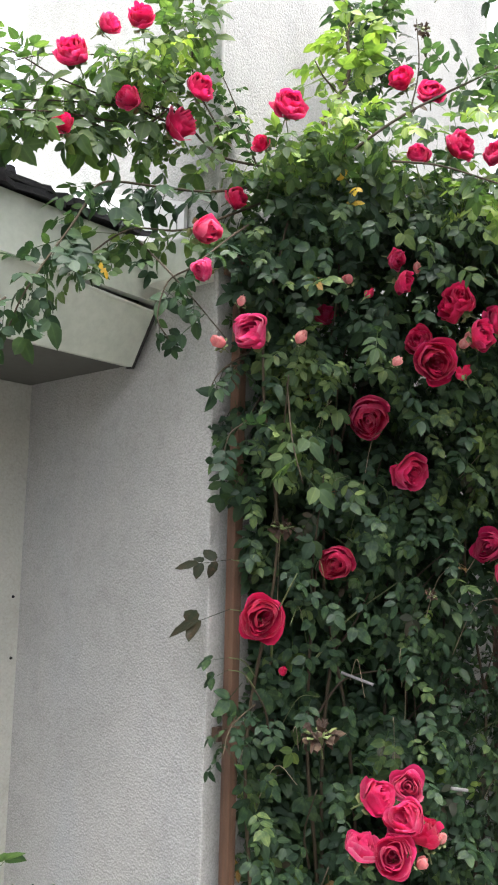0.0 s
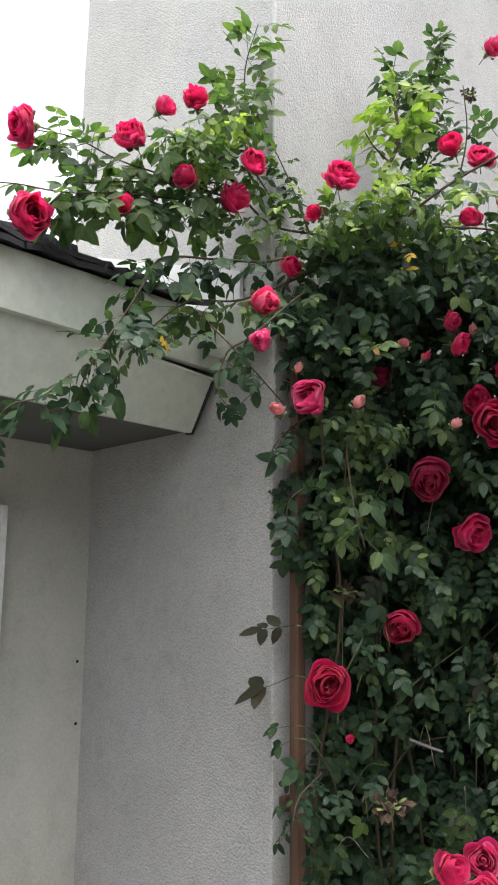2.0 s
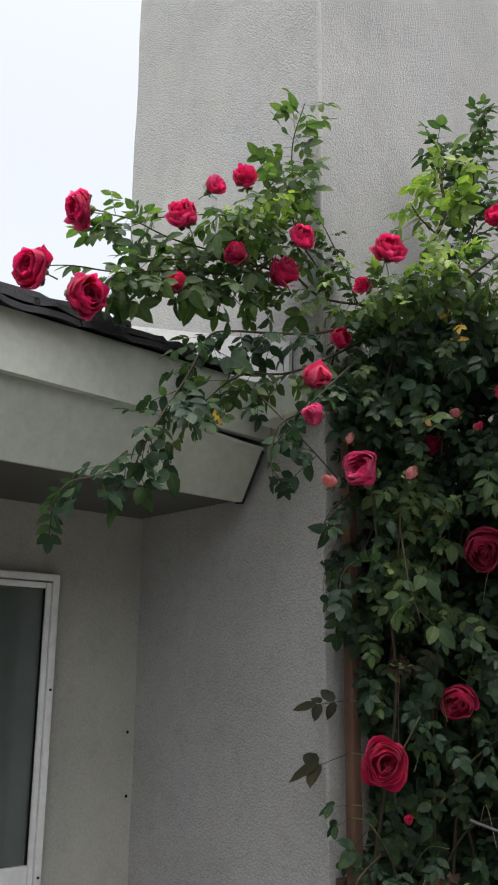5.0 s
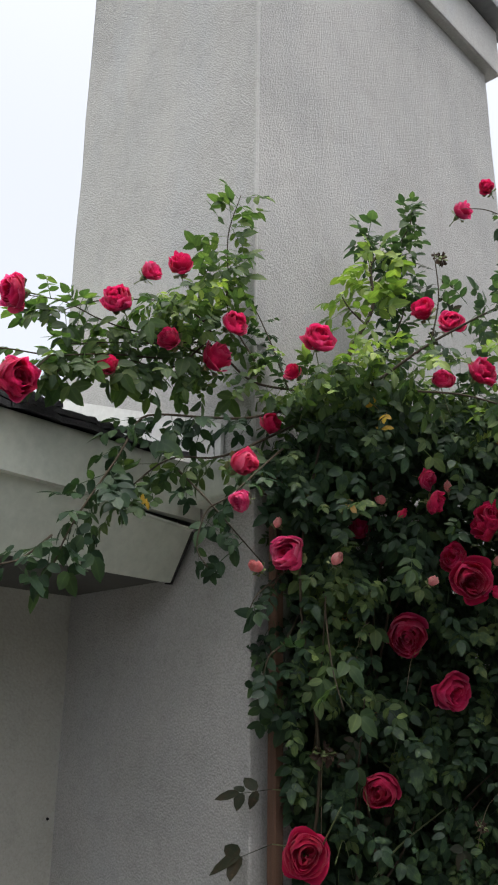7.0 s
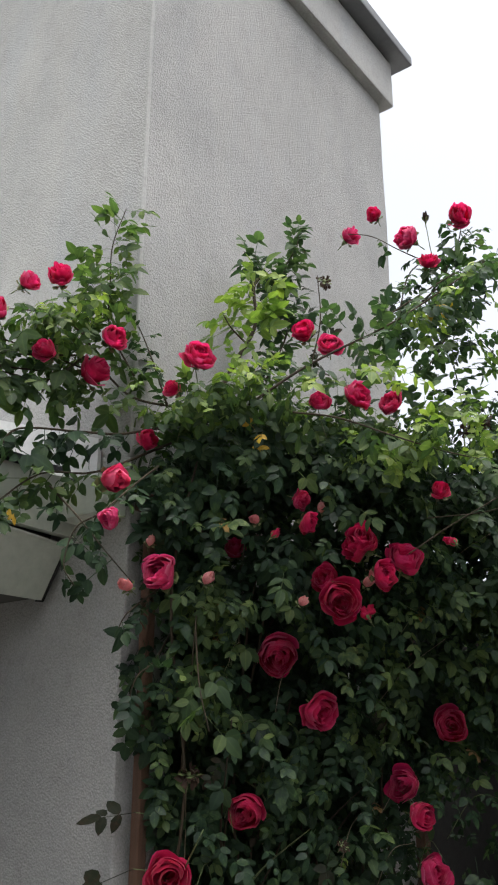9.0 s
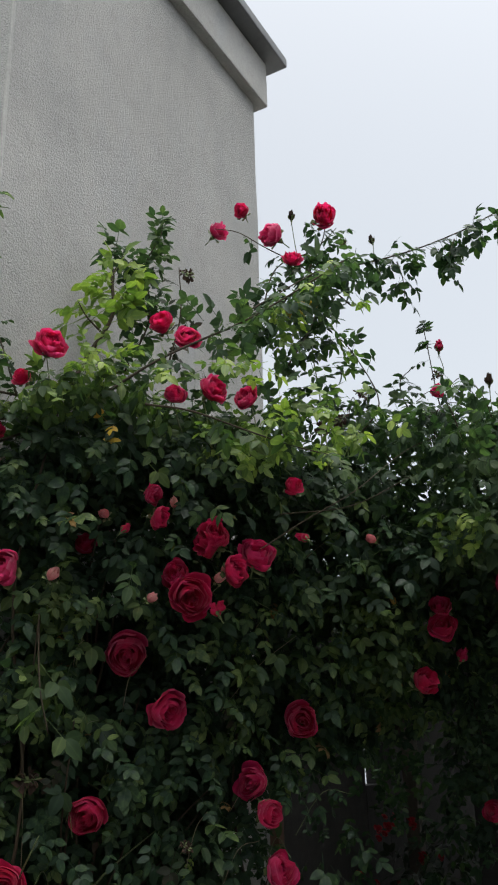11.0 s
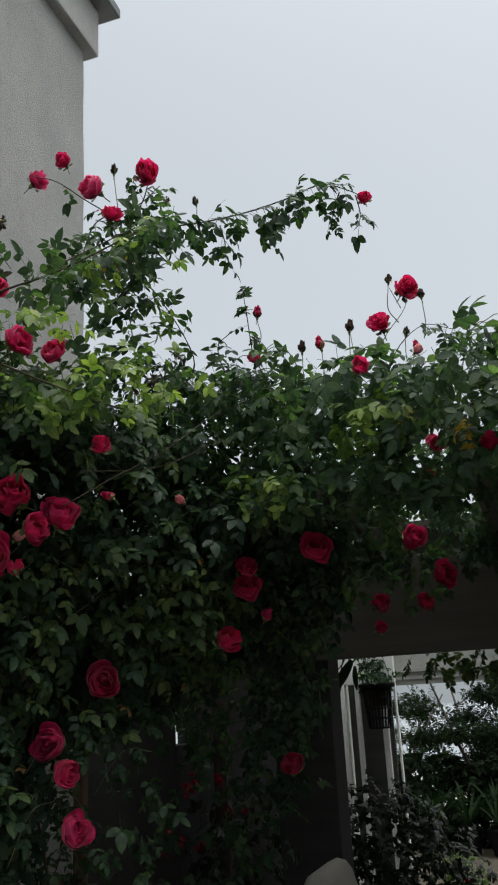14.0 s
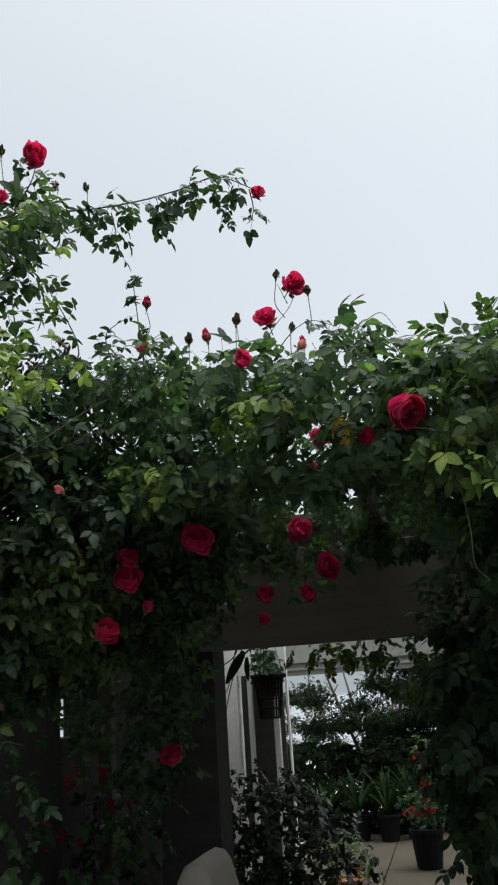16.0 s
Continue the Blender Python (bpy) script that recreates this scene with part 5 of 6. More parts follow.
# ---- rose canopy over the pergola ----
canopy = thing("climbing_rose", "sprawling rose canopy with scattered crimson blooms over the pergola", "climbing rose", at=(0.9, 3.7, 0))
part("cane", tube(smooth_path([(0.95, 3.75, 0), (0.9, 3.72, 1.0), (0.8, 3.6, 1.9), (0.5, 3.3, 2.5), (0.0, 3.0, 2.7), (-0.5, 2.9, 2.75)]), 0.02, 0.008, 8), BARK, canopy, smooth=True)
foliage(canopy, [(193, (-0.62, 2.98, 2.72), (0.40, 0.26, 0.22)), (252, (-0.30, 2.85, 2.66), (0.40, 0.40, 0.22)), (277, (0.10, 2.85, 2.62), (0.36, 0.40, 0.20)), (378, (0.45, 2.80, 2.56), (0.36, 0.42, 0.20)),
                 (365, (0.85, 2.85, 2.54), (0.40, 0.45, 0.22)), (156, (1.3, 3.0, 2.5), (0.4, 0.5, 0.25)), (403, (-0.55, 3.35, 2.55), (0.42, 0.36, 0.26)), (395, (0.0, 3.40, 2.60), (0.46, 0.36, 0.18)),
                 (365, (0.6, 3.40, 2.56), (0.46, 0.36, 0.2)), (126, (-0.76, 3.35, 2.1), (0.16, 0.22, 0.32)), (42, (-0.35, 3.6, 2.32), (0.3, 0.14, 0.1)), (59, (-0.76, 3.40, 1.9), (0.12, 0.16, 0.22)),
                 (156, (0.0, 4.3, 2.72), (1.4, 0.9, 0.12)), (124, (0.2, 5.8, 2.72), (1.4, 0.9, 0.12)), (126, (-0.70, 2.98, 2.9), (0.24, 0.2, 0.15)), (92, (-0.92, 2.8, 2.82), (0.2, 0.2, 0.16))], LEAF_CANOPY, size=(0.085, 0.148))
foliage(canopy, [(105, (-0.40, 2.70, 2.82), (0.34, 0.24, 0.12)), (133, (0.05, 2.62, 2.72), (0.34, 0.22, 0.14)), (161, (0.42, 2.50, 2.56), (0.30, 0.2, 0.16)), (77, (-0.5, 2.75, 2.5), (0.2, 0.14, 0.08)),
                 (77, (-0.05, 2.75, 2.55), (0.22, 0.14, 0.08))], LEAF_CANOPY, size=(0.115, 0.175))
foliage(canopy, [(26, (-0.2, 2.6, 2.66), (0.16, 0.08, 0.05)), (9, (-0.55, 2.6, 2.5), (0.12, 0.06, 0.04))], LEAF_LIME)
foliage(canopy, [(16, (-0.52, 2.6, 2.5), (0.14, 0.06, 0.05))], LEAF_MID, size=(0.1, 0.15))
foliage(canopy, [(4, (-0.12, 2.6, 2.66), (0.06, 0.04, 0.04)), (3, (0.05, 2.6, 2.6), (0.06, 0.04, 0.03))], LEAF_YELLOW, size=(0.08, 0.11))
foliage(canopy, [(40, (-0.95, 3.55, 1.2), (0.18, 0.16, 0.6)), (110, (-0.82, 3.42, 1.75), (0.13, 0.12, 0.26)), (40, (-1.55, 4.42, 1.8), (0.06, 0.16, 0.16)), (60, (-1.02, 3.45, 1.0), (0.1, 0.1, 0.5)), (240, (0.0, 3.62, 2.43), (0.55, 0.1, 0.09))], LEAF_DARK, size=(0.09, 0.15))
cane(canopy, [(-0.70, 3.25, 2.35), (-0.76, 3.28, 2.05), (-0.74, 3.30, 1.8), (-0.73, 3.31, 1.66)], 0.003, 0.0015, BARK, leaf=LEAF_DARK, step=0.02)
cane(canopy, [(-1.19, 2.49, 3.24), (-1.07, 2.62, 3.43), (-0.96, 2.72, 3.53), (-0.84, 2.88, 3.62), (-0.69, 2.99, 3.69), (-0.53, 3.08, 3.77), (-0.42, 3.16, 3.85), (-0.32, 3.18, 3.81), (-0.26, 3.21, 3.78)], 0.0042, 0.0018, BARK, leaf=LEAF_DARK, size=(0.125, 0.175), step=0.019, droop=0.65)
cane(canopy, [(-0.78, 2.93, 3.62), (-0.76, 2.92, 3.53), (-0.76, 2.92, 3.46)], 0.003, 0.0014, BARK, leaf=LEAF_DARK, size=(0.105, 0.155), step=0.026)
cane(canopy, [(-0.58, 3.05, 3.72), (-0.6, 3.03, 3.65), (-0.62, 3.03, 3.59)], 0.003, 0.0014, BARK, leaf=LEAF_DARK, size=(0.105, 0.155), step=0.026)
cane(canopy, [(-0.35, 3.17, 3.8), (-0.38, 3.17, 3.72), (-0.39, 3.17, 3.65)], 0.003, 0.0014, BARK, leaf=LEAF_DARK, size=(0.105, 0.155), step=0.026)
cane(canopy, [(-0.29, 3.2, 3.79), (-0.28, 3.21, 3.71), (-0.29, 3.2, 3.65)], 0.003, 0.0014, BARK, leaf=LEAF_DARK, size=(0.105, 0.155), step=0.026)
cane(canopy, [(-1.07, 2.16, 3.11), (-0.98, 2.27, 3.22), (-0.88, 2.38, 3.33), (-0.8, 2.47, 3.4)], 0.003, 0.0014, BARK, leaf=LEAF_CANOPY)
cane(canopy, [(-0.93, 2.46, 2.74), (-0.95, 2.51, 2.95), (-0.96, 2.5, 3.13), (-0.93, 2.57, 3.35)], 0.003, 0.0014, BARK_GREEN, leaf=LEAF_DARK, size=(0.105, 0.155), step=0.026)
cane(canopy, [(-0.87, 2.6, 2.81), (-0.79, 2.63, 2.93), (-0.85, 2.61, 3.1), (-0.91, 2.58, 3.2)], 0.003, 0.0014, BARK, leaf=LEAF_DARK, size=(0.105, 0.155), step=0.026)
cane(canopy, [(-1.02, 2.42, 3.04), (-0.96, 2.5, 3.21), (-0.93, 2.57, 3.44)], 0.003, 0.0014, BARK, leaf=LEAF_DARK, size=(0.105, 0.155), step=0.026)
cane(canopy, [(-0.68, 2.99, 2.94), (-0.7, 2.99, 3.12), (-0.71, 2.98, 3.26), (-0.72, 2.98, 3.35)], 0.003, 0.0014, BARK, leaf=LEAF_DARK, size=(0.105, 0.155), step=0.026)
cane(canopy, [(-0.24, 2.84, 2.9), (-0.18, 2.83, 3), (-0.11, 2.84, 3.09), (-0.09, 2.84, 3.17)], 0.0018, 0.001, BARK_GREEN)
cane(canopy, [(-0.12, 2.83, 3.09), (-0.15, 2.83, 3.17)], 0.0018, 0.001, BARK_GREEN)
cane(canopy, [(-0.28, 2.78, 2.9), (-0.29, 2.78, 3.02)], 0.0018, 0.001, BARK_GREEN)
cane(canopy, [(-0.78, 2.96, 2.96), (-0.82, 2.95, 3.12), (-0.77, 2.96, 3.18)], 0.003, 0.0014, BARK, leaf=LEAF_DARK, size=(0.105, 0.155), step=0.026)
cane(canopy, [(-0.92, 2.01, 2.34), (-0.86, 2.16, 2.44), (-0.77, 2.32, 2.55), (-0.69, 2.57, 2.73), (-0.57, 2.81, 2.86)], 0.0017, 0.0012, BARK)
cane(canopy, [(-0.92, 2.13, 2.46), (-0.82, 2.4, 2.53), (-0.69, 2.57, 2.64)], 0.0017, 0.0012, BARK)
cane(canopy, [(0.33, 2.44, 2.41), (0.35, 2.38, 2.29), (0.36, 2.38, 2.19), (0.36, 2.38, 2.1), (0.39, 2.38, 2.06)], 0.0018, 0.001, BARK_GREEN)
cane(canopy, [(0.04, 2.83, 2.94), (0.14, 2.83, 2.99), (0.19, 2.84, 3.01), (0.23, 2.84, 2.95)], 0.0018, 0.001, BARK_GREEN)
cane(canopy, [(0.21, 2.64, 2.7), (0.28, 2.64, 2.75), (0.34, 2.64, 2.78)], 0.003, 0.0014, BARK, leaf=LEAF_CANOPY, step=0.026, size=(0.11, 0.16))
cane(canopy, [(0.19, 2.44, 2.49), (0.29, 2.34, 2.45), (0.36, 2.28, 2.38), (0.42, 2.28, 2.29)], 0.003, 0.0014, BARK, leaf=LEAF_LIME, step=0.026, size=(0.11, 0.16))
cane(canopy, [(0.07, 2.63, 2.65), (0.25, 2.64, 2.7), (0.38, 2.63, 2.74), (0.51, 2.62, 2.73)], 0.003, 0.0014, BARK, leaf=LEAF_CANOPY, step=0.026, size=(0.11, 0.16))
for rows in BLOOM_SETS[6:]:
    for row in rows:
        bloom(canopy, *row)

for k in range(26):
    r_ = random.Random(900 + k)
    x = -0.98 + 1.55 * k / 25 + r_.uniform(-0.04, 0.04)
    y, z = r_.uniform(2.62, 3.0), 2.80 - 0.14 * max(0.0, x) + r_.uniform(-0.06, 0.0)
    lean, rise = r_.uniform(-0.16, 0.16), r_.uniform(0.1, 0.24)
    cane(canopy, [(x, y, z), (x + lean * 0.4, y - 0.02, z + rise * 0.7), (x + lean, y - 0.05, z + rise), (x + lean * 1.6, y - 0.09, z + rise * 0.75)], 0.0022, 0.001, BARK, leaf=LEAF_DARK if k % 3 else LEAF_CANOPY, step=0.024, size=(0.08, 0.13), droop=0.8)

# ---- wisteria at the end of the canopy ----
vine = thing("wisteria", "dark green wisteria vine hanging from the pergola", "wisteria", at=(1.0, 3.5, 0))
part("stem", tube(smooth_path([(1.05, 3.6, 0), (0.95, 3.5, 0.9), (1.0, 3.4, 1.7), (0.8, 3.1, 2.45)]), 0.03, 0.015, 8), TRUNK, vine, smooth=True)
foliage(vine, [(800, (0.48, 3.45, 1.72), (0.26, 0.3, 0.6)), (600, (0.62, 3.5, 0.9), (0.36, 0.4, 0.7)), (260, (0.62, 2.75, 2.25), (0.28, 0.24, 0.28))], LEAF_DARK, templates=FINE_SPRAYS, size=(0.16, 0.26))
foliage(vine, [(60, (0.46, 2.35, 2.5), (0.2, 0.14, 0.12)), (40, (0.55, 2.4, 2.66), (0.2, 0.16, 0.06))], LEAF_MID, templates=FINE_SPRAYS, size=(0.14, 0.22))
for k in range(6):
    x, y = 0.30 + 0.03 * k, 2.70 + 0.02 * (k % 3)
    z1, z0 = 2.24, 1.98 + 0.05 * (k % 3)
    c_ = part("raceme", tube(smooth_path([(x, y, z1), (x + 0.01, y, (z0 + z1) / 2), (x + 0.02, y - 0.01, z0)]), 0.002, 0.001, 5), BARK, vine, "dry hanging flower stalk")
    P_, R_ = along_cane(smooth_path([(x, y, z1), (x + 0.01, y, (z0 + z1) / 2), (x + 0.02, y - 0.01, z0)]), 0.012, 0.4)
    part("husk", leaf_mesh("husk", SIMPLE_SPRAYS, P_, R_, rng.uniform(0.025, 0.04, len(P_)), HUSK), None, c_, kind="stuff")

foliage(vine, [(40, (0.0, 3.9, 2.0), (0.4, 0.06, 0.05)), (70, (0.28, 3.95, 1.85), (0.16, 0.06, 0.14))], LEAF_MID, templates=FINE_SPRAYS, size=(0.1, 0.16))

# ---- passage: pots, chair, basket ----


def pot(name, label, r, h, mat, at, group=""):
    t = thing(name, label, "pot", group, at=at)
    m = Matrix.Translation(at)
    body = lathe([(r * 0.72, 0), (r * 0.95, h * 0.9), (r * 1.03, h * 0.9), (r * 1.03, h), (r * 0.93, h), (r * 0.9, h * 0.92)], 20)
    body.transform(m)
    part("body", body, mat, t, smooth=False)
    top = lathe([(0.01, h * 0.9), (r * 0.9, h * 0.91)], 16)
    top.transform(m)
    part("soil", top, SOIL, t)
    return t


def strap_plant(at, count, length, seed):
    t = thing("strap_leaved_plant", "clump of long green strap leaves in a black pot", "plant", "strap plants", at=at)
    r = random.Random(seed)
    for k in range(count):
        a, lean = r.uniform(0, math.tau), r.uniform(0.3, 1.0)
        ln = length * r.uniform(0.7, 1.1)
        bm = bmesh.new()
        prev = None
        for i in range(7):
            f = i / 6
            rad = lean * ln * f ** 1.4
            z = ln * (f - 0.45 * lean * f ** 3)
            w = 0.022 * math.sin(math.pi * min(0.98, 0.25 + f * 0.75))
            c = Vector((at[0] + rad * math.cos(a), at[1] + rad * math.sin(a), at[2] + z))
            s = Vector((-math.sin(a), math.cos(a), 0)) * w
            row = (bm.verts.new(c + s), bm.verts.new(c - Vector((0, 0, w * 0.4))), bm.verts.new(c - s))
            if prev:
                bm.faces.new((prev[0], prev[1], row[1], row[0]))
                bm.faces.new((prev[1], prev[2], row[2], row[1]))
            prev = row
        part("leaf", bm, LEAF_STRAP, t, smooth=True)
    return t


def bush(name, label, category, blobs, mat, stem_at, templates=None, size=(0.09, 0.15), flowers=(), group=""):
    t = thing(name, label, category, group, at=stem_at)
    b0 = Vector(stem_at)
    for n, c, r in blobs[:4]:
        part("stem", tube(smooth_path([b0, b0.lerp(Vector(c), 0.5) + Vector((0.02, 0.01, 0)), Vector(c)], 4), 0.008, 0.004, 6), BARK, t, smooth=True)
    foliage(t, blobs, mat, templates=templates or SIMPLE_SPRAYS, size=size)
    for x, y, z, w in flowers:
        ob = part("flower", SCARLET, None, t)
        ob.matrix_basis = Matrix.LocRotScale((x, y, z), Euler((random.Random(int(z * 999)).uniform(-1, 1), 0.6, 0)), Vector((w, w, w)))
        ob.matrix_parent_inverse = Matrix.Translation(-t.location)
    return t


def heads(spots, count, spread, width, seed):
    """Loose flower heads: small flowers scattered round each spot."""
    r = random.Random(seed)
    return [(x + r.gauss(0, spread), y + r.gauss(0, spread * 0.5), z + r.gauss(0, spread * 0.7), width * r.uniform(0.7, 1.2)) for x, y, z in spots for _ in range(count)]


SCARLET = rose_mesh("flower", ((5, 0.7, 0.25, 0.3, 0.1, 0.03), (6, 0.6, 0.45, 0.2, 0.2, 0.04)), PETAL_RED, 77)
for k, x in enumerate((-1.45, -1.05, -0.68, -0.35)):
    pot("plant_pot", "black plastic plant pot on the concrete", 0.15, 0.3, BLACK, (x, 12.0 + 0.1 * (k % 2), 0.01), "black pots")
    strap_plant((x, 12.0 + 0.1 * (k % 2), 0.28), 16, 0.75, 60 + k)
GX = -0.16
pot("plant_pot", "large black pot with red geraniums", 0.18, 0.38, BLACK, (GX, 10.2, 0.01), "black pots")
bush("geranium", "red-flowered geranium in a black pot", "plant", [(90, (GX, 10.2, 0.62), (0.25, 0.25, 0.18)), (70, (GX + 0.12, 10.3, 1.05), (0.22, 0.2, 0.3))], LEAF_DARK, (GX, 10.2, 0.38),
     flowers=heads([(GX - 0.1, 9.97, 0.56), (GX + 0.03, 9.96, 0.6), (GX, 10.0, 0.84), (GX + 0.12, 10.0, 1.0), (GX + 0.2, 10.02, 1.14), (GX + 0.02, 10.0, 1.08)], 7, 0.045, 0.062, 5))
pot("plant_pot", "small terracotta pot beside the path", 0.13, 0.24, CLAY, (-0.8, 8.5, 0.01))
bush("potted_shrub", "small leafy shrub in a terracotta pot", "plant", [(90, (-0.8, 8.5, 0.42), (0.2, 0.2, 0.2))], LEAF_MID, (-0.8, 8.5, 0.21), flowers=[(-0.72, 8.3, 0.36, 0.09), (-0.88, 8.32, 0.32, 0.07)])
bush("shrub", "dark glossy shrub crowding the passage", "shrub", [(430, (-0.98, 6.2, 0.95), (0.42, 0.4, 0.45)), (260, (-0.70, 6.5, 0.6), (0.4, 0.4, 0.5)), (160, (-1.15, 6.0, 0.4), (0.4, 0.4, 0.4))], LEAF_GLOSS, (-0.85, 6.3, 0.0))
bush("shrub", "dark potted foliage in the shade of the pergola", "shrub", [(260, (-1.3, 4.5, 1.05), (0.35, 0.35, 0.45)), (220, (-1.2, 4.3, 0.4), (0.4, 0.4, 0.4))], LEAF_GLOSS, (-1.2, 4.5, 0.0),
     flowers=heads([(-1.5, 4.2, 1.5), (-1.41, 4.2, 1.53), (-1.31, 4.22, 1.38), (-1.58, 4.15, 1.25), (-1.47, 4.18, 1.26)], 6, 0.03, 0.045, 6))

chair = thing("garden_chair", "beige padded high-backed garden chair in the passage", "chair", at=(-0.66, 3.55, 0))
back = prism([(-0.80, 0.46), (-0.785, 1.10), (-0.772, 1.20), (-0.745, 1.25), (-0.71, 1.266), (-0.675, 1.258), (-0.65, 1.225), (-0.585, 1.0), (-0.55, 0.72), (-0.53, 0.46)], "y", 3.40, 3.78)
bmesh.ops.bevel(back, geom=[e for e in back.edges if abs(e.verts[0].co.y - e.verts[1].co.y) < 0.01], offset=0.035, segments=4, profile=0.5, affect="EDGES")
part("backrest", back, FABRIC, chair, "beige padded backrest with a rounded top", smooth=True)
part("seat", box(-0.80, -0.28, 3.36, 3.80, 0.36, 0.455, 0.03), FABRIC, chair, smooth=True)
for sx in (-0.76, -0.32):
    for sy in (3.40, 3.76):
        part("leg", tube([Vector((sx, sy, 0)), Vector((sx, sy, 0.2)), Vector((sx, sy, 0.365))], 0.014, 0.016, 8), METAL, chair, smooth=True)

basket = thing("hanging_basket", "black slatted hanging basket with trailing leaves", "hanging basket", at=(-1.09, 6.95, 1.62))
BX, BY, BZ0, BZ1 = -1.09, 6.95, 1.66, 1.94
for k in range(22):
    a = math.tau * k / 22
    ca, sa = math.cos(a), math.sin(a)
    part("slat", tube([Vector((BX + 0.08 * ca, BY + 0.08 * sa, BZ0)), Vector((BX + 0.108 * ca, BY + 0.108 * sa, BZ1))], 0.004, 0.004, 5), BLACK, basket)
for z, r_ in ((BZ0, 0.08), (BZ0 + 0.07, 0.087), (BZ0 + 0.14, 0.094), (BZ0 + 0.21, 0.101), (BZ1, 0.11)):
    part("hoop", lathe([(r_ - 0.006, z - 0.006), (r_ + 0.006, z - 0.006), (r_ + 0.006, z + 0.006), (r_ - 0.006, z + 0.006)], 20, (BX, BY, 0)), BLACK, basket)
part("rim", lathe([(0.10, BZ1 + 0.0), (0.138, BZ1 + 0.012), (0.142, BZ1 + 0.035), (0.13, BZ1 + 0.04), (0.1, BZ1 + 0.03)], 16, (BX, BY, 0)), BLACK, basket, "flared black rim")
part("liner", lathe([(0.01, BZ1 - 0.13), (0.080, BZ1 - 0.13), (0.098, BZ1 - 0.01), (0.09, BZ1 - 0.012)], 16, (BX, BY, 0)), BARK, basket, "dark fibre liner")
for k in range(3):
    a = math.tau * k / 3 + 0.4
    part("hanger", tube(smooth_path([(BX + 0.12 * math.cos(a), BY + 0.12 * math.sin(a), BZ1 + 0.03), (BX + 0.06 * math.cos(a), BY + 0.06 * math.sin(a), 2.2), (BX, BY - 0.03, 2.425)]), 0.003, 0.003, 5), BLACK, basket)
foliage(basket, [(70, (BX, BY, BZ1 + 0.10), (0.12, 0.12, 0.12)), (30, (BX - 0.02, BY, BZ1 + 0.26), (0.08, 0.08, 0.1))], LEAF_DARK, templates=SIMPLE_SPRAYS, size=(0.07, 0.12))

fern = thing("hanging_orchid", "dark hanging orchid with long bare stems and broad leaves", "hanging plant", at=(-1.25, 6.5, 2.3))
for k, pts in enumerate((((-1.16, 6.5, 2.40), (-1.17, 6.5, 2.2), (-1.25, 6.5, 2.0), (-1.33, 6.5, 1.70), (-1.34, 6.5, 1.45)), ((-1.16, 6.5, 2.40), (-1.22, 6.48, 2.14), (-1.32, 6.46, 2.05), (-1.42, 6.45, 1.98)),
                         ((-1.15, 6.5, 2.40), (-1.24, 6.5, 2.12), (-1.30, 6.5, 1.9), (-1.40, 6.5, 1.78)), ((-1.14, 6.5, 2.40), (-1.12, 6.48, 2.2), (-1.10, 6.46, 2.0)))):
    part("stem", tube(smooth_path(list(pts)), 0.006, 0.003, 6), BARK, fern, smooth=True)
for base, tip, w in (((-1.16, 6.47, 2.14), (-1.30, 6.44, 1.92), 0.035), ((-1.15, 6.5, 2.1), (-1.14, 6.46, 1.93), 0.02), ((-1.33, 6.46, 1.75), (-1.42, 6.43, 1.80), 0.02)):
    b_, t_ = Vector(base), Vector(tip)
    side = (t_ - b_).cross(Vector((0, 1, 0))).normalized()
    bm = bmesh.new()
    prev = None
    for i in range(7):
        f = i / 6
        c_ = b_.lerp(t_, f) + Vector((0, -0.02 * math.sin(math.pi * f), 0))
        h_ = w * math.sin(math.pi * min(0.97, 0.1 + 0.9 * f)) ** 0.7
        row = (bm.verts.new(c_ + side * h_), bm.verts.new(c_ + Vector((0, 0.012, 0))), bm.verts.new(c_ - side * h_))
        if prev:
            bm.faces.new((prev[0], prev[1], row[1], row[0]))
            bm.faces.new((prev[1], prev[2], row[2], row[1]))
        prev = row
    part("leaf", bm, LEAF_TREE, fern, smooth=True)

# ---- trees beyond ----


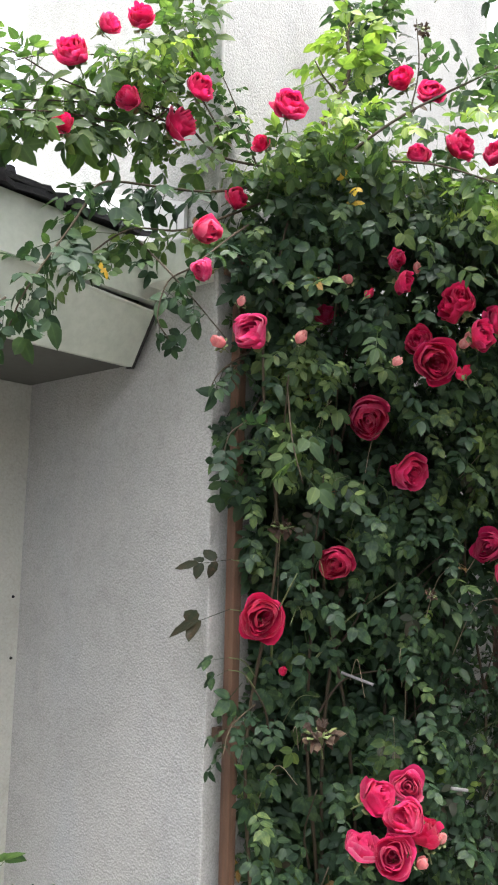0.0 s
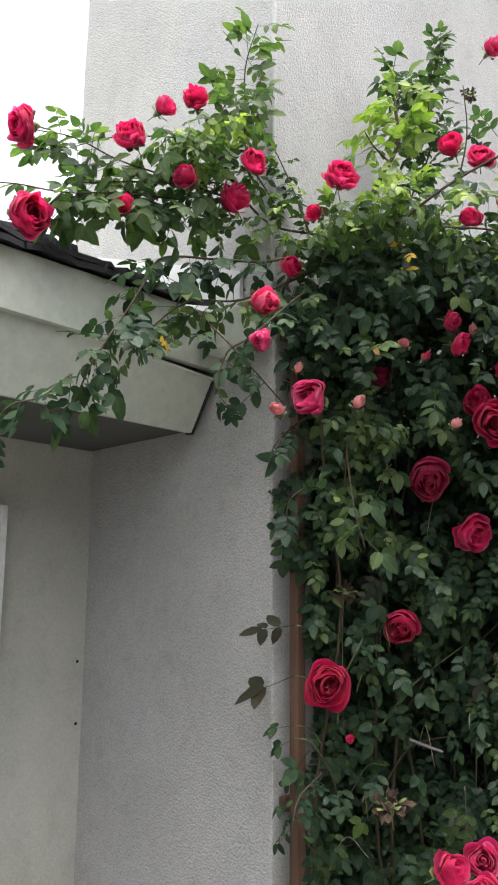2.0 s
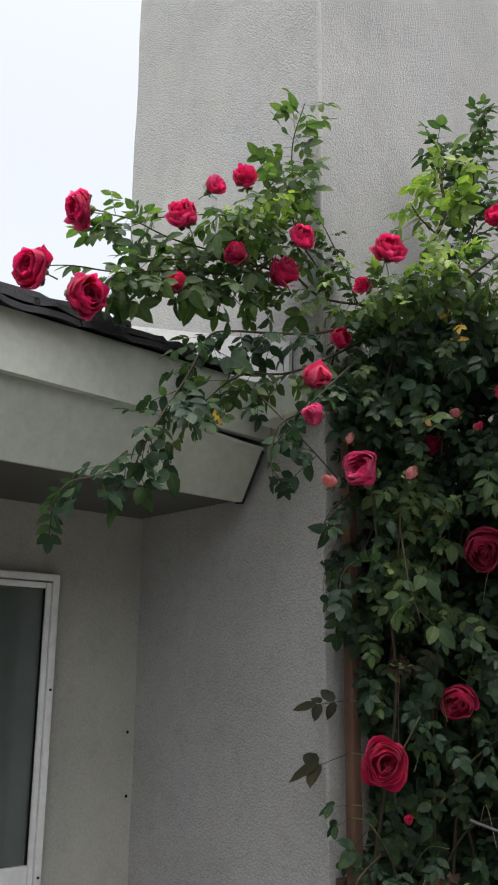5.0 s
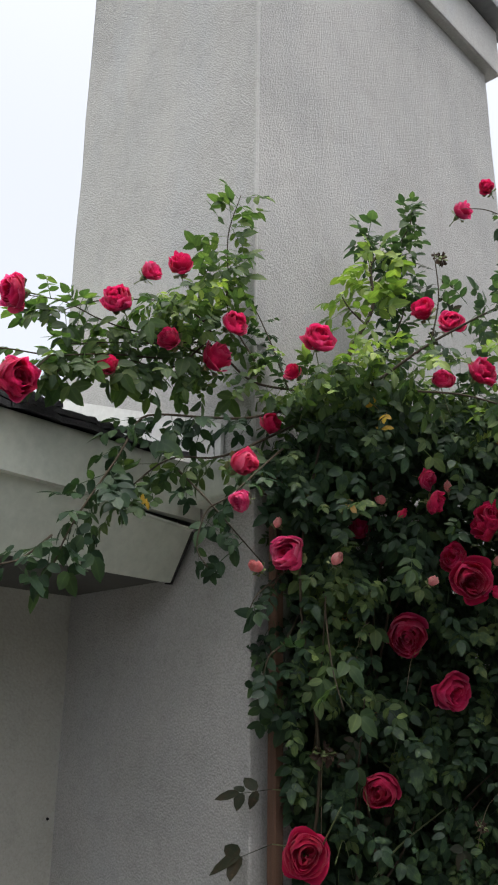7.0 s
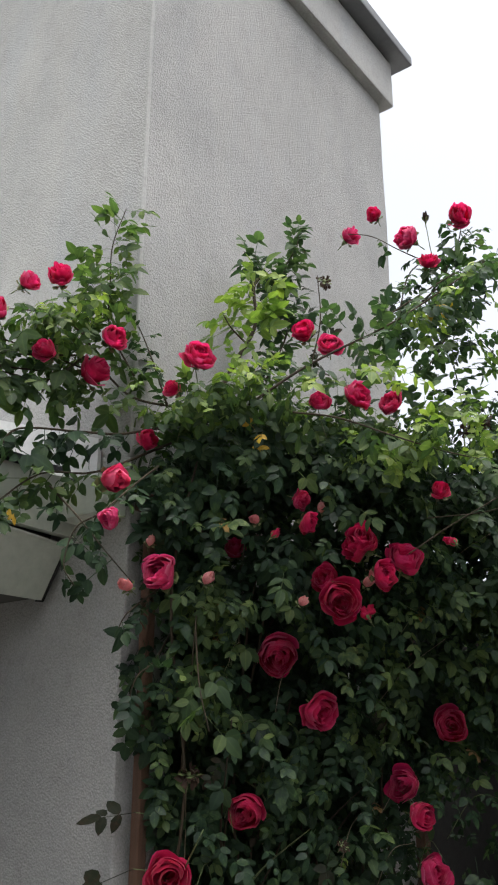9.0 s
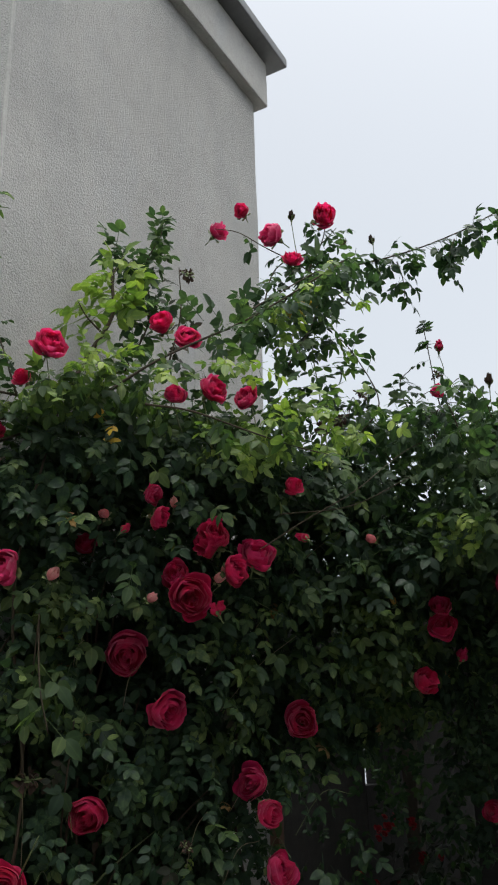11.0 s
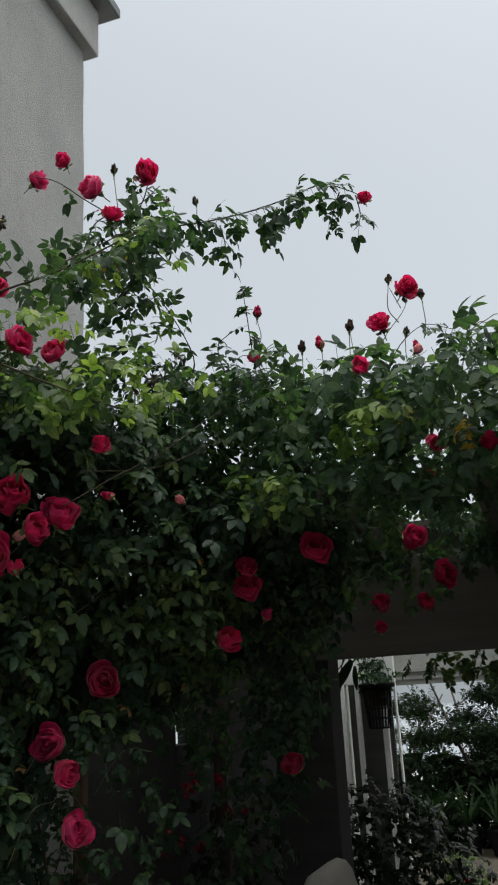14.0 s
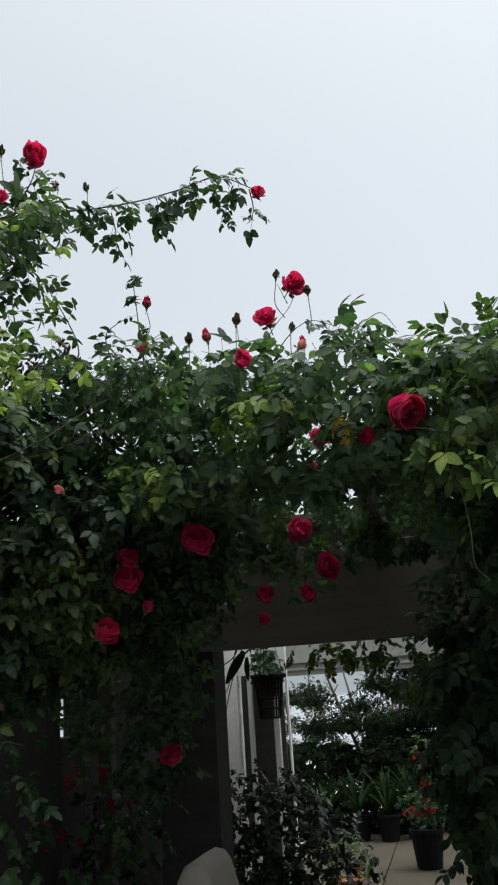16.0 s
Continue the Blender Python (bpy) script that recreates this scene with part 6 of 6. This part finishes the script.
def tree(at, height, spread, seed, leaves, label):
    t = thing("tree", label, "tree", "garden trees", at=at)
    r = random.Random(seed)
    base = Vector(at)
    blobs = []
    for k in range(5):
        a = math.tau * k / 5 + r.uniform(-0.3, 0.3)
        top = base + Vector((math.cos(a) * spread * r.uniform(0.4, 0.9), math.sin(a) * spread * 0.6, height * r.uniform(0.65, 1.0)))
        mid = base.lerp(top, 0.5) + Vector((r.uniform(-0.1, 0.1), r.uniform(-0.1, 0.1), 0.1))
        path = smooth_path([base + Vector((0.04 * k - 0.08, 0, 0)), base.lerp(mid, 0.5) + Vector((r.uniform(-0.06, 0.06), 0, 0)), mid, top], 5)
        limb = part("limb", tube(path, 0.05, 0.012, 7), TRUNK, t, smooth=True)
        for j in range(6):
            q = path[int(len(path) * (0.4 + 0.1 * j)) - 1]
            e = q + Vector((r.uniform(-0.7, 0.7), r.uniform(-0.5, 0.5), r.uniform(0.0, 0.35))) * spread * 0.6
            part("twig", tube(smooth_path([q, q.lerp(e, 0.5) + Vector((0, 0, 0.06)), e], 3), 0.012, 0.004, 5), TRUNK, limb)
            blobs.append((leaves // 30, tuple(e), (0.5 * spread * 0.6, 0.4 * spread * 0.6, 0.13)))
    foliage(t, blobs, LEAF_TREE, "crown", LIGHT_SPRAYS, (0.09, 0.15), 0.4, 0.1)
    return t


tree((-0.75, 13.2, 0), 2.8, 1.25, 5, 8000, "dark spreading maple with layered branches behind the pots")
tree((0.5, 13.8, 0), 2.9, 1.3, 9, 5700, "dense dark garden tree beyond the path")
tree((-2.6, 16.0, 0), 2.2, 1.3, 12, 2400, "dark leafy tree past the house corner")
tree((-0.2, 16.5, 0), 2.4, 1.4, 15, 3000, "small dark tree at the far end of the garden")
bush("hedge", "low clipped dark green hedge at the far edge", "hedge", [(420, (-2.5, 18.5, 0.4), (3.0, 0.4, 0.6)), (420, (2.5, 18.5, 0.4), (3.0, 0.4, 0.6))], LEAF_TREE, (0, 18.5, 0.0))

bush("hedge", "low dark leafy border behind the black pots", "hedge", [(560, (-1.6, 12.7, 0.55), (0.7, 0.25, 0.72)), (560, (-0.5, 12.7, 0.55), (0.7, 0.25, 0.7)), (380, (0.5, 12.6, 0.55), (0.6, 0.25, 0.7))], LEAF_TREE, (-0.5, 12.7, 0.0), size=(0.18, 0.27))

# ---- shrub by the house wall ----
bush("laurel_shrub", "green laurel shrub beside the house wall", "shrub", [(150, (-1.5, 1.0, 0.86), (0.2, 0.16, 0.24)), (150, (-1.35, 0.8, 0.5), (0.3, 0.25, 0.28))], LEAF_CANOPY, (-1.4, 0.85, 0.0), size=(0.12, 0.17))
